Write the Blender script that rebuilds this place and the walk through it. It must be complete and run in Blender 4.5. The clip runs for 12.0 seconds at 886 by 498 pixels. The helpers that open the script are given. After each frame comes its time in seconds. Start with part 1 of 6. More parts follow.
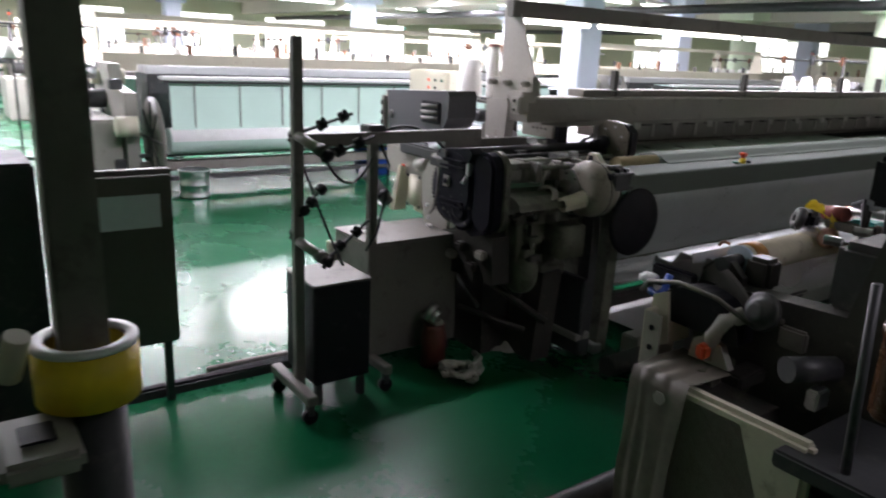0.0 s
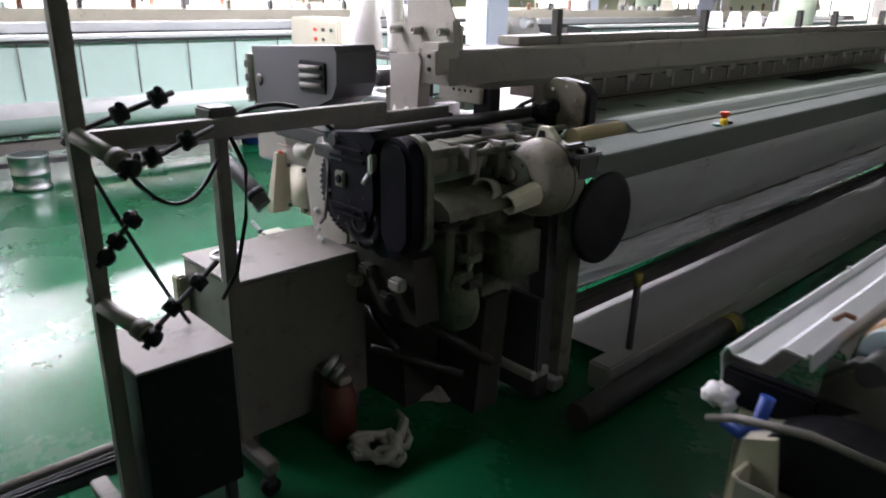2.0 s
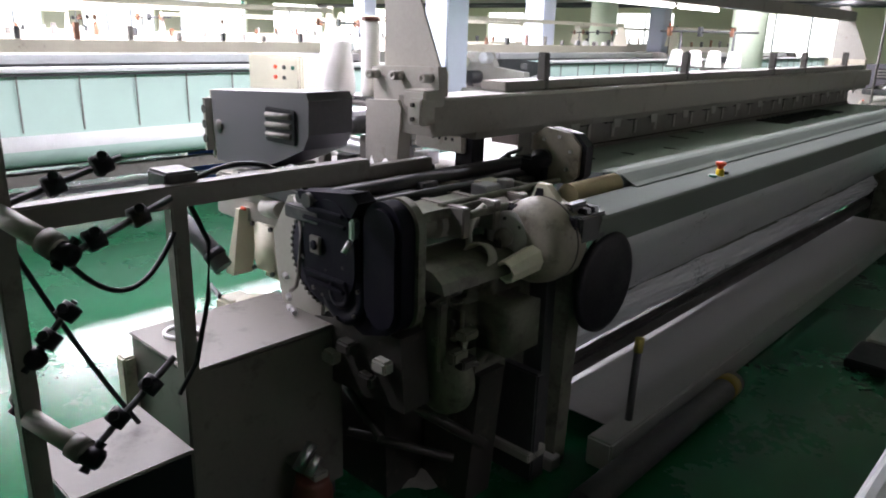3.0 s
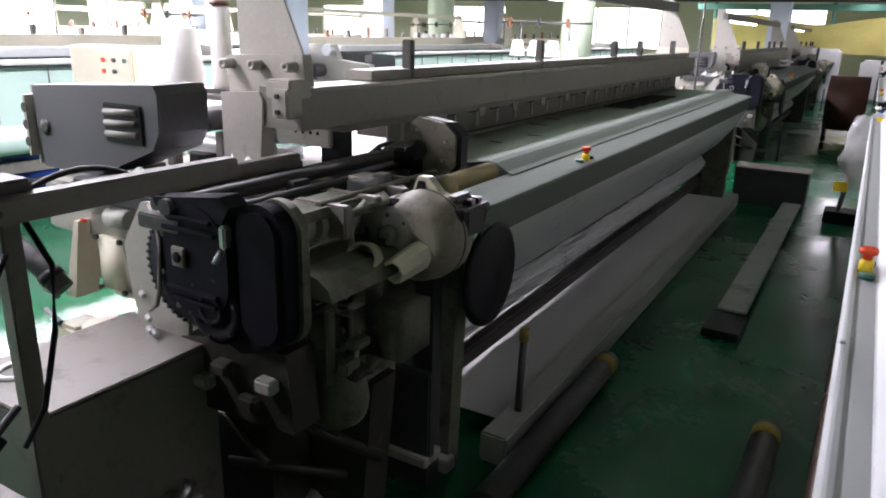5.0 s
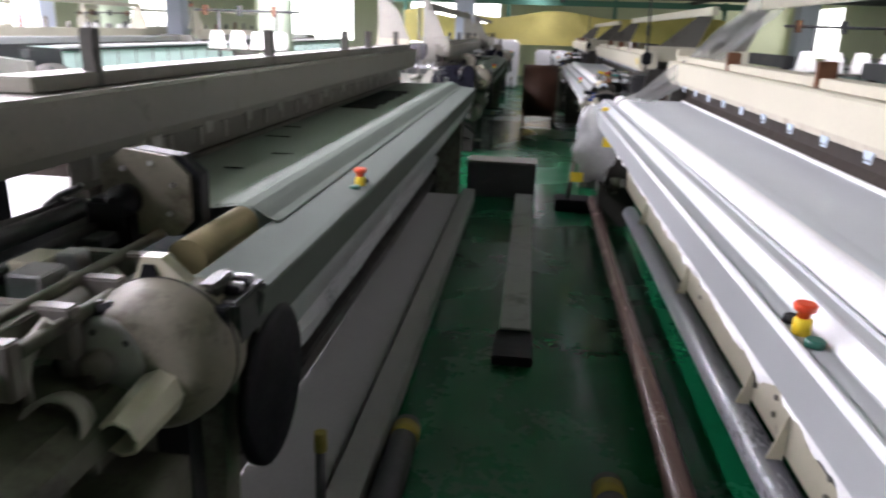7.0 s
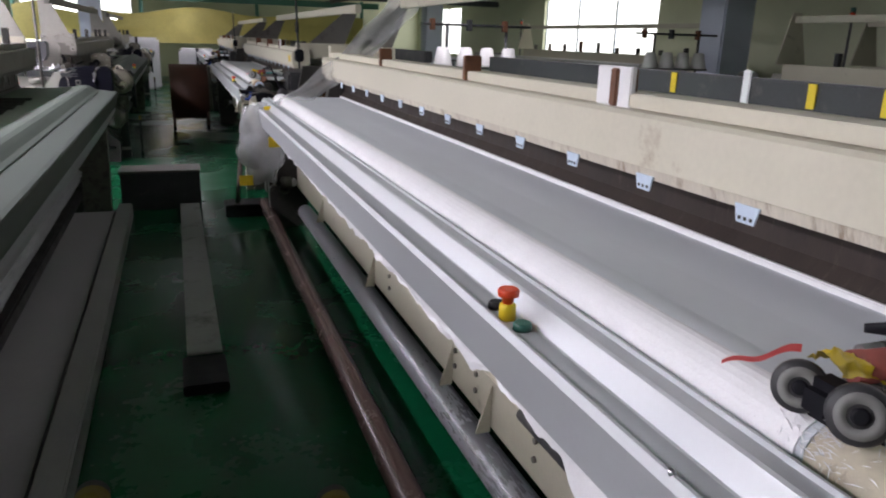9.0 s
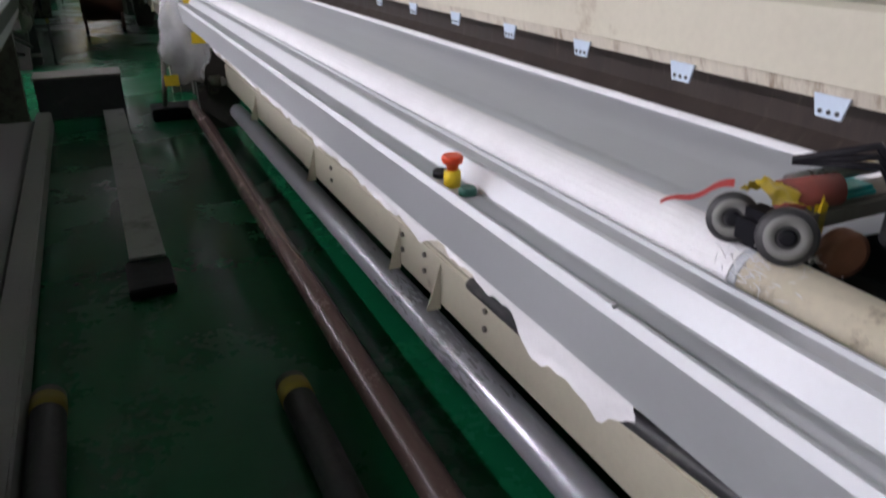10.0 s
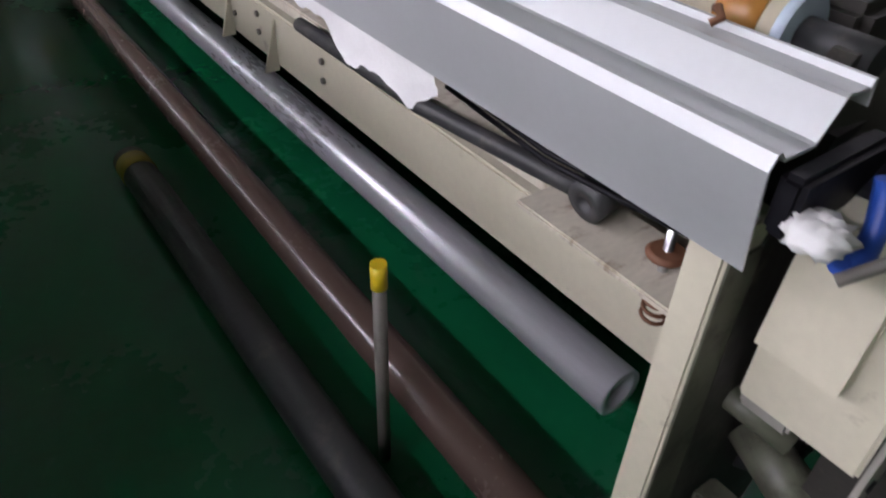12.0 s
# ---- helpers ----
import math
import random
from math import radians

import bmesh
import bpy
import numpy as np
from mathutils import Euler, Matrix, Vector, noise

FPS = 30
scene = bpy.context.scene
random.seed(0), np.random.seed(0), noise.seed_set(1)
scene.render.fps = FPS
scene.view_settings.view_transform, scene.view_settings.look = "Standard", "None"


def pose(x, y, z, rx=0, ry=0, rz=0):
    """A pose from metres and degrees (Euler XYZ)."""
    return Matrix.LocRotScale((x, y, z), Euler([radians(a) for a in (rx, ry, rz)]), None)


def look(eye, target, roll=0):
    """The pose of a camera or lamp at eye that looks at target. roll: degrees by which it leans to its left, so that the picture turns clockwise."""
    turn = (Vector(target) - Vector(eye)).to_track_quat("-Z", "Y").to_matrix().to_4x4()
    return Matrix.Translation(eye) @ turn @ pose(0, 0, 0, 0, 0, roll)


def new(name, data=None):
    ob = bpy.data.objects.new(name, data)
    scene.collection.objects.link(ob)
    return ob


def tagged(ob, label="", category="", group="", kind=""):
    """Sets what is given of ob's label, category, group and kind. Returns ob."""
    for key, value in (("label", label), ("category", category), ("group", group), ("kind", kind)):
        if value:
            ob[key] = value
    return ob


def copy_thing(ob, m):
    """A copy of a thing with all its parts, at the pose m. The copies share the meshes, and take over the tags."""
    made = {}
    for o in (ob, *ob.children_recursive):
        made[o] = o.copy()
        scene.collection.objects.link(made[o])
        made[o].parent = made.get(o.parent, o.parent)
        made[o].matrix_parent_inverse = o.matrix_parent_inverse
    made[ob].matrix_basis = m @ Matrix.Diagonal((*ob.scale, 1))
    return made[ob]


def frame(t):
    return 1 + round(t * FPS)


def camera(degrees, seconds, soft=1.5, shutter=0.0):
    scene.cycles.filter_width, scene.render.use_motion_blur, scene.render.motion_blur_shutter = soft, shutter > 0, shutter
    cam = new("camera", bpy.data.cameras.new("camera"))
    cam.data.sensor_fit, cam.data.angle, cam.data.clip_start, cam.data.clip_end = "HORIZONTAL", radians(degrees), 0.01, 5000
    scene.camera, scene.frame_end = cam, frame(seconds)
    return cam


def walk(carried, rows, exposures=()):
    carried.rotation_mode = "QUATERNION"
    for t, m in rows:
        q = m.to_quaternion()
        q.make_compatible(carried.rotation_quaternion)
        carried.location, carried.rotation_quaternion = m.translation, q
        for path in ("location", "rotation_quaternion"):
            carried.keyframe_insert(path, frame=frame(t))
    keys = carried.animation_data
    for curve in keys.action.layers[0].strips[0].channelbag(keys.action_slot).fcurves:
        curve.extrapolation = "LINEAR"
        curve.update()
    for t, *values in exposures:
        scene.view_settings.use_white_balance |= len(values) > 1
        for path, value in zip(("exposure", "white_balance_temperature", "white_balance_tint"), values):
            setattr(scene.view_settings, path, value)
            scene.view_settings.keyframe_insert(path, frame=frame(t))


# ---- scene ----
cam = camera(63.6, 12.0, soft=1.9, shutter=0.35)
# seconds, eye, heading to the left of +y, pitch, lean to the left
PATH = [
    (0.0, (-0.012, 0.004, 1.470), 54.1, -15.5, 2.62),
    (0.5, (-0.142, 0.133, 1.456), 48.48, -17.26, 2.57),
    (1.0, (-0.292, 0.345, 1.440), 47.83, -16.41, 3.0),
    (1.5, (-0.534, 0.519, 1.427), 49.06, -17.42, 2.95),
    (2.0, (-0.829, 0.649, 1.437), 46.67, -19.28, 0.95),
    (2.5, (-1.018, 0.742, 1.460), 44.78, -17.1, 1.42),
    (3.0, (-1.119, 0.772, 1.472), 42.71, -16.92, 1.7),
    (5.0, (-1.278, 0.815, 1.444), 30.13, -17.05, 1.59),
    (5.5, (-1.408, 0.985, 1.432), 28.83, -15.7, 1.75),
    (6.0, (-1.514, 1.167, 1.450), 25.86, -14.18, 3.57),
    (6.5, (-1.634, 1.293, 1.445), 19.66, -14.21, 3.55),
    (7.0, (-1.726, 1.442, 1.425), 6.42, -17.0, 1.87),
    (7.5, (-1.709, 1.546, 1.413), -3.15, -15.78, 2.5),
    (9.5, (-1.775, 1.578, 1.419), -23.44, -18.07, 0.52),
    (10.0, (-1.776, 1.556, 1.365), -25.44, -24.2, 0.13),
    (10.5, (-1.762, 1.531, 1.323), -26.94, -27.86, -0.62),
    (11.0, (-1.745, 1.498, 1.277), -30.68, -32.37, -0.17),
    (11.5, (-1.732, 1.466, 1.239), -34.01, -35.41, 0.78),
    (12.0, (-1.744, 1.421, 1.219), -37.01, -38.65, 1.83),
]


def aimed(eye, yaw, pitch, roll):
    a, b = radians(yaw), radians(pitch)
    way = Vector((-math.sin(a) * math.cos(b), math.cos(a) * math.cos(b), math.sin(b)))
    return look(eye, Vector(eye) + 2 * way, roll)


EXPOSURES = [(0.0, -0.12), (1.0, -0.1), (1.5, 0.08), (2.0, 0.05), (2.5, 0.08), (3.0, 0.05), (5.0, 0.25), (5.5, 0.75), (6.5, 0.58), (7.5, 0.05), (9.5, -0.4), (11.0, -0.25), (12.0, -0.15)]
walk(cam, [(t, aimed(e, a, b, r)) for t, e, a, b, r in PATH], EXPOSURES)

# ---- world and light ----
world = bpy.data.worlds.new("hall_air")
scene.world = world
world.use_nodes = True
world.node_tree.nodes["Background"].inputs[0].default_value = (0.9, 0.95, 1.0, 1)
world.node_tree.nodes["Background"].inputs[1].default_value = 0.008


def lamp(name, place, size_x, size_y, watts, colour=(1.0, 0.93, 1.07), turn=(0, 0, 0)):
    data = bpy.data.lights.new(name, "AREA")
    data.shape, data.size, data.size_y, data.energy, data.color = "RECTANGLE", size_x, size_y, watts, colour
    ob = new(name, data)
    ob.matrix_world = pose(*place, *turn)
    return ob


# rows of ceiling tubes, as the hall has them
for i, (lx, ly, length, watts) in enumerate([(-4.15, 5.8, 10.2, 600), (-10.2, 5.0, 14, 1900), (-13.5, 6.0, 16, 1700), (-18.0, 7.0, 18, 3000),
                                             (-6.0, 17.0, 12, 260), (-1.7, 20.0, 6, 60)]):
    lamp("tube_row_light", (lx, ly, 2.52), 0.25, length, watts)
# added light over the cream loom, no fitting seen; faces down, limited spread
lamp("cream_loom_fill_light", (0.72, 4.6, 2.52), 0.25, 6.6, 96).data.spread = radians(120)

# ---- materials ----
def mat(name, colour, rough=0.5, metal=0.0, vary=0.25, scale=6.0, bump=0.15, fine=60.0, dirt=None, dirt_amount=0.0, stretch=(1, 1, 1), spec=0.5, island=0.0):
    m = bpy.data.materials.new(name)
    m.use_nodes = True
    nt = m.node_tree
    n, l = nt.nodes, nt.links
    b = n["Principled BSDF"]
    b.inputs["Metallic"].default_value = metal
    b.inputs["Specular IOR Level"].default_value = spec
    tc = n.new("ShaderNodeTexCoord")
    mp = n.new("ShaderNodeMapping")
    mp.inputs["Scale"].default_value = stretch
    geo = n.new("ShaderNodeNewGeometry")
    l.new(geo.outputs["Position"], mp.inputs["Vector"])
    big = n.new("ShaderNodeTexNoise")
    big.inputs["Scale"].default_value, big.inputs["Detail"].default_value, big.inputs["Roughness"].default_value = scale, 5, 0.6
    l.new(mp.outputs["Vector"], big.inputs["Vector"])
    small = n.new("ShaderNodeTexNoise")
    small.inputs["Scale"].default_value, small.inputs["Detail"].default_value = fine, 3
    l.new(mp.outputs["Vector"], small.inputs["Vector"])
    mul = n.new("ShaderNodeMath")
    mul.operation = "MULTIPLY_ADD"
    mul.inputs[1].default_value = 0.65
    l.new(big.outputs["Fac"], mul.inputs[0])
    m2 = n.new("ShaderNodeMath")
    m2.operation = "MULTIPLY"
    m2.inputs[1].default_value = 0.35
    l.new(small.outputs["Fac"], m2.inputs[0])
    l.new(m2.outputs[0], mul.inputs[2])
    ramp = n.new("ShaderNodeMapRange")
    ramp.inputs["From Min"].default_value, ramp.inputs["From Max"].default_value = 0.3, 0.7
    ramp.inputs["To Min"].default_value, ramp.inputs["To Max"].default_value = 1 - vary, 1 + vary
    l.new(mul.outputs[0], ramp.inputs["Value"])
    hue = n.new("ShaderNodeHueSaturation")
    hue.inputs["Color"].default_value = (*colour, 1)
    l.new(ramp.outputs[0], hue.inputs["Value"])
    out = hue.outputs["Color"]
    if dirt:
        patch = n.new("ShaderNodeTexNoise")
        patch.inputs["Scale"].default_value, patch.inputs["Detail"].default_value, patch.inputs["Roughness"].default_value = scale * 1.7 + 1.3, 8, 0.7
        l.new(mp.outputs["Vector"], patch.inputs["Vector"])
        lim = n.new("ShaderNodeMapRange")
        lim.inputs["From Min"].default_value, lim.inputs["From Max"].default_value = 0.62 - 0.3 * dirt_amount, 0.78 - 0.25 * dirt_amount
        l.new(patch.outputs["Fac"], lim.inputs["Value"])
        mix = n.new("ShaderNodeMix")
        mix.data_type = "RGBA"
        mix.inputs["B"].default_value = (*dirt, 1)
        l.new(lim.outputs[0], mix.inputs["Factor"])
        l.new(out, mix.inputs["A"])
        out = mix.outputs["Result"]
    l.new(out, b.inputs["Base Color"])
    rr = n.new("ShaderNodeMapRange")
    rr.inputs["From Min"].default_value, rr.inputs["From Max"].default_value = 0.3, 0.7
    rr.inputs["To Min"].default_value, rr.inputs["To Max"].default_value = max(0.03, rough * 0.75), min(1, rough * 1.25)
    l.new(mul.outputs[0], rr.inputs["Value"])
    l.new(rr.outputs[0], b.inputs["Roughness"])
    if bump:
        bp = n.new("ShaderNodeBump")
        bp.inputs["Strength"].default_value, bp.inputs["Distance"].default_value = bump, 0.004
        l.new(mul.outputs[0], bp.inputs["Height"])
        l.new(bp.outputs[0], b.inputs["Normal"])
    return m


def scuffed(m):
    """Pale scratches and worn flecks over a painted floor, with an uneven sheen."""
    n, l = m.node_tree.nodes, m.node_tree.links
    b = n["Principled BSDF"]
    geo = n.new("ShaderNodeNewGeometry")
    base, gloss = b.inputs["Base Color"].links[0].from_socket, b.inputs["Roughness"].links[0].from_socket
    fleck = n.new("ShaderNodeTexNoise")
    fleck.inputs["Scale"].default_value, fleck.inputs["Detail"].default_value, fleck.inputs["Distortion"].default_value = 9.0, 7, 1.6
    l.new(geo.outputs["Position"], fleck.inputs["Vector"])
    cloud = n.new("ShaderNodeTexNoise")
    cloud.inputs["Scale"].default_value, cloud.inputs["Detail"].default_value = 1.1, 5
    l.new(geo.outputs["Position"], cloud.inputs["Vector"])
    lim = n.new("ShaderNodeMapRange")
    lim.inputs["From Min"].default_value, lim.inputs["From Max"].default_value, lim.inputs["To Max"].default_value = 0.64, 0.86, 0.20
    l.new(fleck.outputs["Fac"], lim.inputs["Value"])
    mix = n.new("ShaderNodeMix")
    mix.data_type = "RGBA"
    mix.inputs["B"].default_value = (0.10, 0.17, 0.13, 1)
    l.new(lim.outputs[0], mix.inputs["Factor"])
    l.new(base, mix.inputs["A"])
    l.new(mix.outputs["Result"], b.inputs["Base Color"])
    sheen = n.new("ShaderNodeMapRange")
    sheen.inputs["From Min"].default_value, sheen.inputs["From Max"].default_value = 0.35, 0.65
    sheen.inputs["To Min"].default_value, sheen.inputs["To Max"].default_value = -0.06, 0.14
    l.new(cloud.outputs["Fac"], sheen.inputs["Value"])
    add = n.new("ShaderNodeMath")
    add.operation = "ADD"
    l.new(gloss, add.inputs[0])
    l.new(sheen.outputs[0], add.inputs[1])
    l.new(add.outputs[0], b.inputs["Roughness"])
    bp = n.new("ShaderNodeBump")
    bp.inputs["Strength"].default_value, bp.inputs["Distance"].default_value = 0.12, 0.01
    l.new(cloud.outputs["Fac"], bp.inputs["Height"])
    l.new(bp.outputs[0], b.inputs["Normal"])


def glowing(name, colour, strength):
    m = bpy.data.materials.new(name)
    m.use_nodes = True
    b = m.node_tree.nodes["Principled BSDF"]
    b.inputs["Base Color"].default_value = (0.9, 0.9, 0.9, 1)
    b.inputs["Emission Color"].default_value = (*colour, 1)
    b.inputs["Emission Strength"].default_value = strength
    return m


def film_material(name, colour, alpha, rough):
    m = mat(name, colour, rough, 0.0, 0.1, 9, 0.5, 40)
    m.node_tree.nodes["Principled BSDF"].inputs["Alpha"].default_value = alpha
    return m


FLOOR = mat("green_floor_paint", (0.003, 0.078, 0.030), 0.22, 0, 0.14, 0.9, 0.0, 30, (0.006, 0.055, 0.02), 0.08, spec=0.28)
scuffed(FLOOR)
WALL = mat("pale_yellow_wall_paint", (0.72, 0.74, 0.56), 0.7, 0, 0.08, 0.8, 0.1, 40)
CEIL = mat("ceiling_paint", (0.58, 0.55, 0.48), 0.8, 0, 0.12, 0.6, 0.1, 30)
GREENWALL = mat("sea_green_wall_paint", (0.10, 0.26, 0.20), 0.6, 0, 0.2, 0.7, 0.1, 30)
BLUEPAINT = mat("pale_blue_column_paint", (0.58, 0.63, 0.74), 0.6, 0, 0.1, 1.5, 0.1, 40)
GREENCOL = mat("pale_green_column_paint", (0.60, 0.69, 0.53), 0.6, 0, 0.1, 1.5, 0.1, 40)
CREAM = mat("cream_machine_paint", (0.56, 0.53, 0.42), 0.42, 0, 0.08, 3, 0.10, 70, (0.20, 0.16, 0.11), 0.02)
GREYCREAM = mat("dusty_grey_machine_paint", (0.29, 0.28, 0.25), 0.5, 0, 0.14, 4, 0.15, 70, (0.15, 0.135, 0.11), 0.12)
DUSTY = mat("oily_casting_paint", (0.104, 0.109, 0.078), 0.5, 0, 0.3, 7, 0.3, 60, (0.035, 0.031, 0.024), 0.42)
OILED = mat("black_oiled_casting", (0.034, 0.032, 0.028), 0.45, 0.1, 0.35, 8, 0.35, 70, (0.11, 0.097, 0.076), 0.18)
CLUTCH = mat("blue_black_oily_plastic", (0.006, 0.006, 0.012), 0.6, 0, 0.3, 9, 0.35, 70, spec=0.1)
DARK = mat("dark_machine_paint", (0.035, 0.036, 0.038), 0.5, 0, 0.35, 6, 0.25, 70, (0.09, 0.085, 0.075), 0.2)
BLACK = mat("black_plastic", (0.008, 0.008, 0.011), 0.5, 0, 0.3, 8, 0.25, 80, (0.03, 0.03, 0.033), 0.12, spec=0.2)
GREYBOX = mat("warm_grey_sheet_metal", (0.15, 0.14, 0.125), 0.48, 0, 0.15, 4, 0.1, 60, (0.07, 0.06, 0.05), 0.25)
ROLLSTEEL = mat("satin_roller_steel", (0.64, 0.64, 0.70), 0.31, 0.48, 0.08, 5, 0.0, 120, stretch=(1, 0.15, 1))
STEEL = mat("brushed_steel", (0.56, 0.56, 0.58), 0.32, 1.0, 0.15, 5, 0.06, 120, stretch=(1, 0.15, 1))
RODBROWN = mat("brown_painted_pipe", (0.085, 0.056, 0.048), 0.24, 0.0, 0.06, 6, 0.0, 80)
COVER_A = mat("satin_grey_cover_metal", (0.30, 0.32, 0.315), 0.5, 0.1, 0.12, 3, 0.05, 90)
COVER_B = mat("silver_grey_cover_metal", (0.54, 0.56, 0.575), 0.52, 0.42, 0.06, 3, 0.02, 90)
CLOTH_A = mat("grey_green_cloth", (0.24, 0.28, 0.245), 0.6, 0, 0.12, 3, 0.2, 300, stretch=(1, 0.6, 1), spec=0.1)
CLOTH_B = mat("pale_grey_cloth", (0.64, 0.675, 0.71), 0.8, 0, 0.05, 3, 0.2, 400)
WHITECLOTH = mat("white_cloth", (0.86, 0.86, 0.87), 0.85, 0, 0.06, 12, 0.5, 200)
SHEET = mat("warp_sheet", (0.50, 0.66, 0.60), 0.7, 0, 0.08, 2, 0.1, 200)
WHITE = mat("white_plastic", (0.80, 0.80, 0.80), 0.45, 0, 0.06, 8, 0.05, 60)
YARN = mat("white_yarn", (0.84, 0.83, 0.80), 0.9, 0, 0.06, 20, 0.5, 260)
RUST = mat("rusty_brown_metal", (0.17, 0.075, 0.040), 0.6, 0.2, 0.35, 7, 0.3, 70)
DARKREED = mat("oiled_reed_metal", (0.036, 0.026, 0.021), 0.5, 0.2, 0.45, 6, 0.2, 90, (0.12, 0.095, 0.075), 0.14, stretch=(1, 4, 0.5))
BEAMCREAM = mat("pale_cream_beam_paint", (0.60, 0.57, 0.46), 0.42, 0, 0.07, 2, 0.08, 60, (0.34, 0.27, 0.19), 0.03)
STAINED = mat("rust_stained_cream_paint", (0.56, 0.52, 0.43), 0.5, 0, 0.18, 5, 0.12, 60, (0.20, 0.125, 0.07), 0.24, stretch=(1, 2.5, 0.5))
RED = mat("red_plastic", (0.75, 0.075, 0.025), 0.35, 0, 0.08, 10, 0.03, 60)
YELLOW = mat("yellow_tape", (0.72, 0.52, 0.02), 0.45, 0, 0.12, 12, 0.15, 60)
GREENBTN = mat("dark_green_plastic", (0.03, 0.12, 0.09), 0.35, 0, 0.1, 10, 0.03, 60)
TEAL = mat("teal_plastic", (0.02, 0.33, 0.33), 0.4, 0, 0.1, 10, 0.03, 60)
PINK = mat("red_ribbon", (0.65, 0.10, 0.10), 0.6, 0, 0.15, 10, 0.2, 60)
BLUE = mat("blue_plastic", (0.02, 0.07, 0.36), 0.4, 0, 0.15, 10, 0.05, 60)
TAN = mat("tan_roller_cover", (0.30, 0.25, 0.13), 0.6, 0, 0.15, 8, 0.2, 90)
CREAMROLL = mat("cream_roller_cover", (0.78, 0.71, 0.55), 0.65, 0, 0.12, 9, 0.4, 80, (0.30, 0.23, 0.14), 0.2)
ORANGE = mat("orange_brown_tape", (0.42, 0.19, 0.04), 0.4, 0, 0.15, 12, 0.1, 60)
PALEBLUE = mat("pale_blue_plastic", (0.56, 0.66, 0.78), 0.4, 0, 0.06, 9, 0.05, 60)
PLANK = mat("grey_painted_board", (0.24, 0.25, 0.235), 0.55, 0, 0.2, 3, 0.2, 60, (0.06, 0.06, 0.055), 0.25)
PLATE = mat("grey_tray_metal", (0.31, 0.305, 0.295), 0.5, 0.1, 0.12, 3, 0.08, 60)
CARD = mat("cardboard", (0.42, 0.28, 0.16), 0.8, 0, 0.15, 4, 0.1, 60)
YELLOWSHEET = mat("yellow_plastic_sheet", (0.70, 0.62, 0.20), 0.5, 0, 0.15, 1.5, 0.4, 30)
BELL = mat("dusty_bell_paint", (0.20, 0.185, 0.145), 0.5, 0, 0.2, 6, 0.2, 70, (0.08, 0.065, 0.045), 0.3)
GUNMETAL = mat("worn_tyre_rubber", (0.035, 0.035, 0.037), 0.5, 0.1, 0.2, 12, 0.15, 80)
PAPER = mat("paper_label", (0.62, 0.70, 0.74), 0.5, 0, 0.05, 8, 0.02, 60)
PANEL = mat("olive_grey_panel", (0.085, 0.083, 0.070), 0.5, 0, 0.15, 3, 0.06, 60)
FILM = film_material("clear_plastic_film", (0.75, 0.76, 0.78), 0.34, 0.22)
GLOW = glowing("lit_tube", (1.0, 0.98, 0.95), 9.0)
WINDOWGLOW = glowing("bright_window", (1.0, 1.0, 0.97), 3.0)

# ---- building helpers ----
def bx(bm, x0, x1, y0, y1, z0, z1):
    x0, x1, y0, y1, z0, z1 = min(x0, x1), max(x0, x1), min(y0, y1), max(y0, y1), min(z0, z1), max(z0, z1)
    v = [bm.verts.new(p) for p in ((x0, y0, z0), (x1, y0, z0), (x1, y1, z0), (x0, y1, z0), (x0, y0, z1), (x1, y0, z1), (x1, y1, z1), (x0, y1, z1))]
    for f in ((3, 2, 1, 0), (4, 5, 6, 7), (0, 1, 5, 4), (1, 2, 6, 5), (2, 3, 7, 6), (3, 0, 4, 7)):
        bm.faces.new([v[i] for i in f])
    return bm


def box(x0, x1, y0, y1, z0, z1, bevel=0.004):
    bm = bx(bmesh.new(), x0, x1, y0, y1, z0, z1)
    if bevel:
        bmesh.ops.bevel(bm, geom=bm.edges[:], offset=bevel, segments=2, affect="EDGES", clamp_overlap=True)
    return bm


def casting(x0, x1, y0, y1, z0, z1, r):
    """A cast block with generously rounded edges."""
    bm = bx(bmesh.new(), x0, x1, y0, y1, z0, z1)
    bmesh.ops.bevel(bm, geom=bm.edges[:], offset=r, segments=6, affect="EDGES", clamp_overlap=True)
    for f in bm.faces:
        f.smooth = True
    return bm


def cyl(bm, a, b, r, r2=None, seg=20, hole=0.0):
    """A round bar or pipe from a to b."""
    a, b = Vector(a), Vector(b)
    r2 = r if r2 is None else r2
    q = (b - a).to_track_quat("Z", "Y").to_matrix()
    rings = []
    for c, rad in ((a, r), (b, r2)):
        rings.append([bm.verts.new(c + q @ Vector((rad * math.cos(2 * math.pi * i / seg), rad * math.sin(2 * math.pi * i / seg), 0))) for i in range(seg)])
    if hole:
        for c in (b, a):
            rings.append([bm.verts.new(c + q @ Vector((hole * math.cos(2 * math.pi * i / seg), hole * math.sin(2 * math.pi * i / seg), 0))) for i in range(seg)])
        pairs = [(0, 1), (1, 2), (2, 3), (3, 0)]
    else:
        pairs = [(0, 1)]
        bm.faces.new(rings[0][::-1])
        bm.faces.new(rings[1])
    for p, k in pairs:
        for i in range(seg):
            j = (i + 1) % seg
            f = bm.faces.new((rings[p][i], rings[p][j], rings[k][j], rings[k][i]))
            f.smooth = seg > 8
    return bm


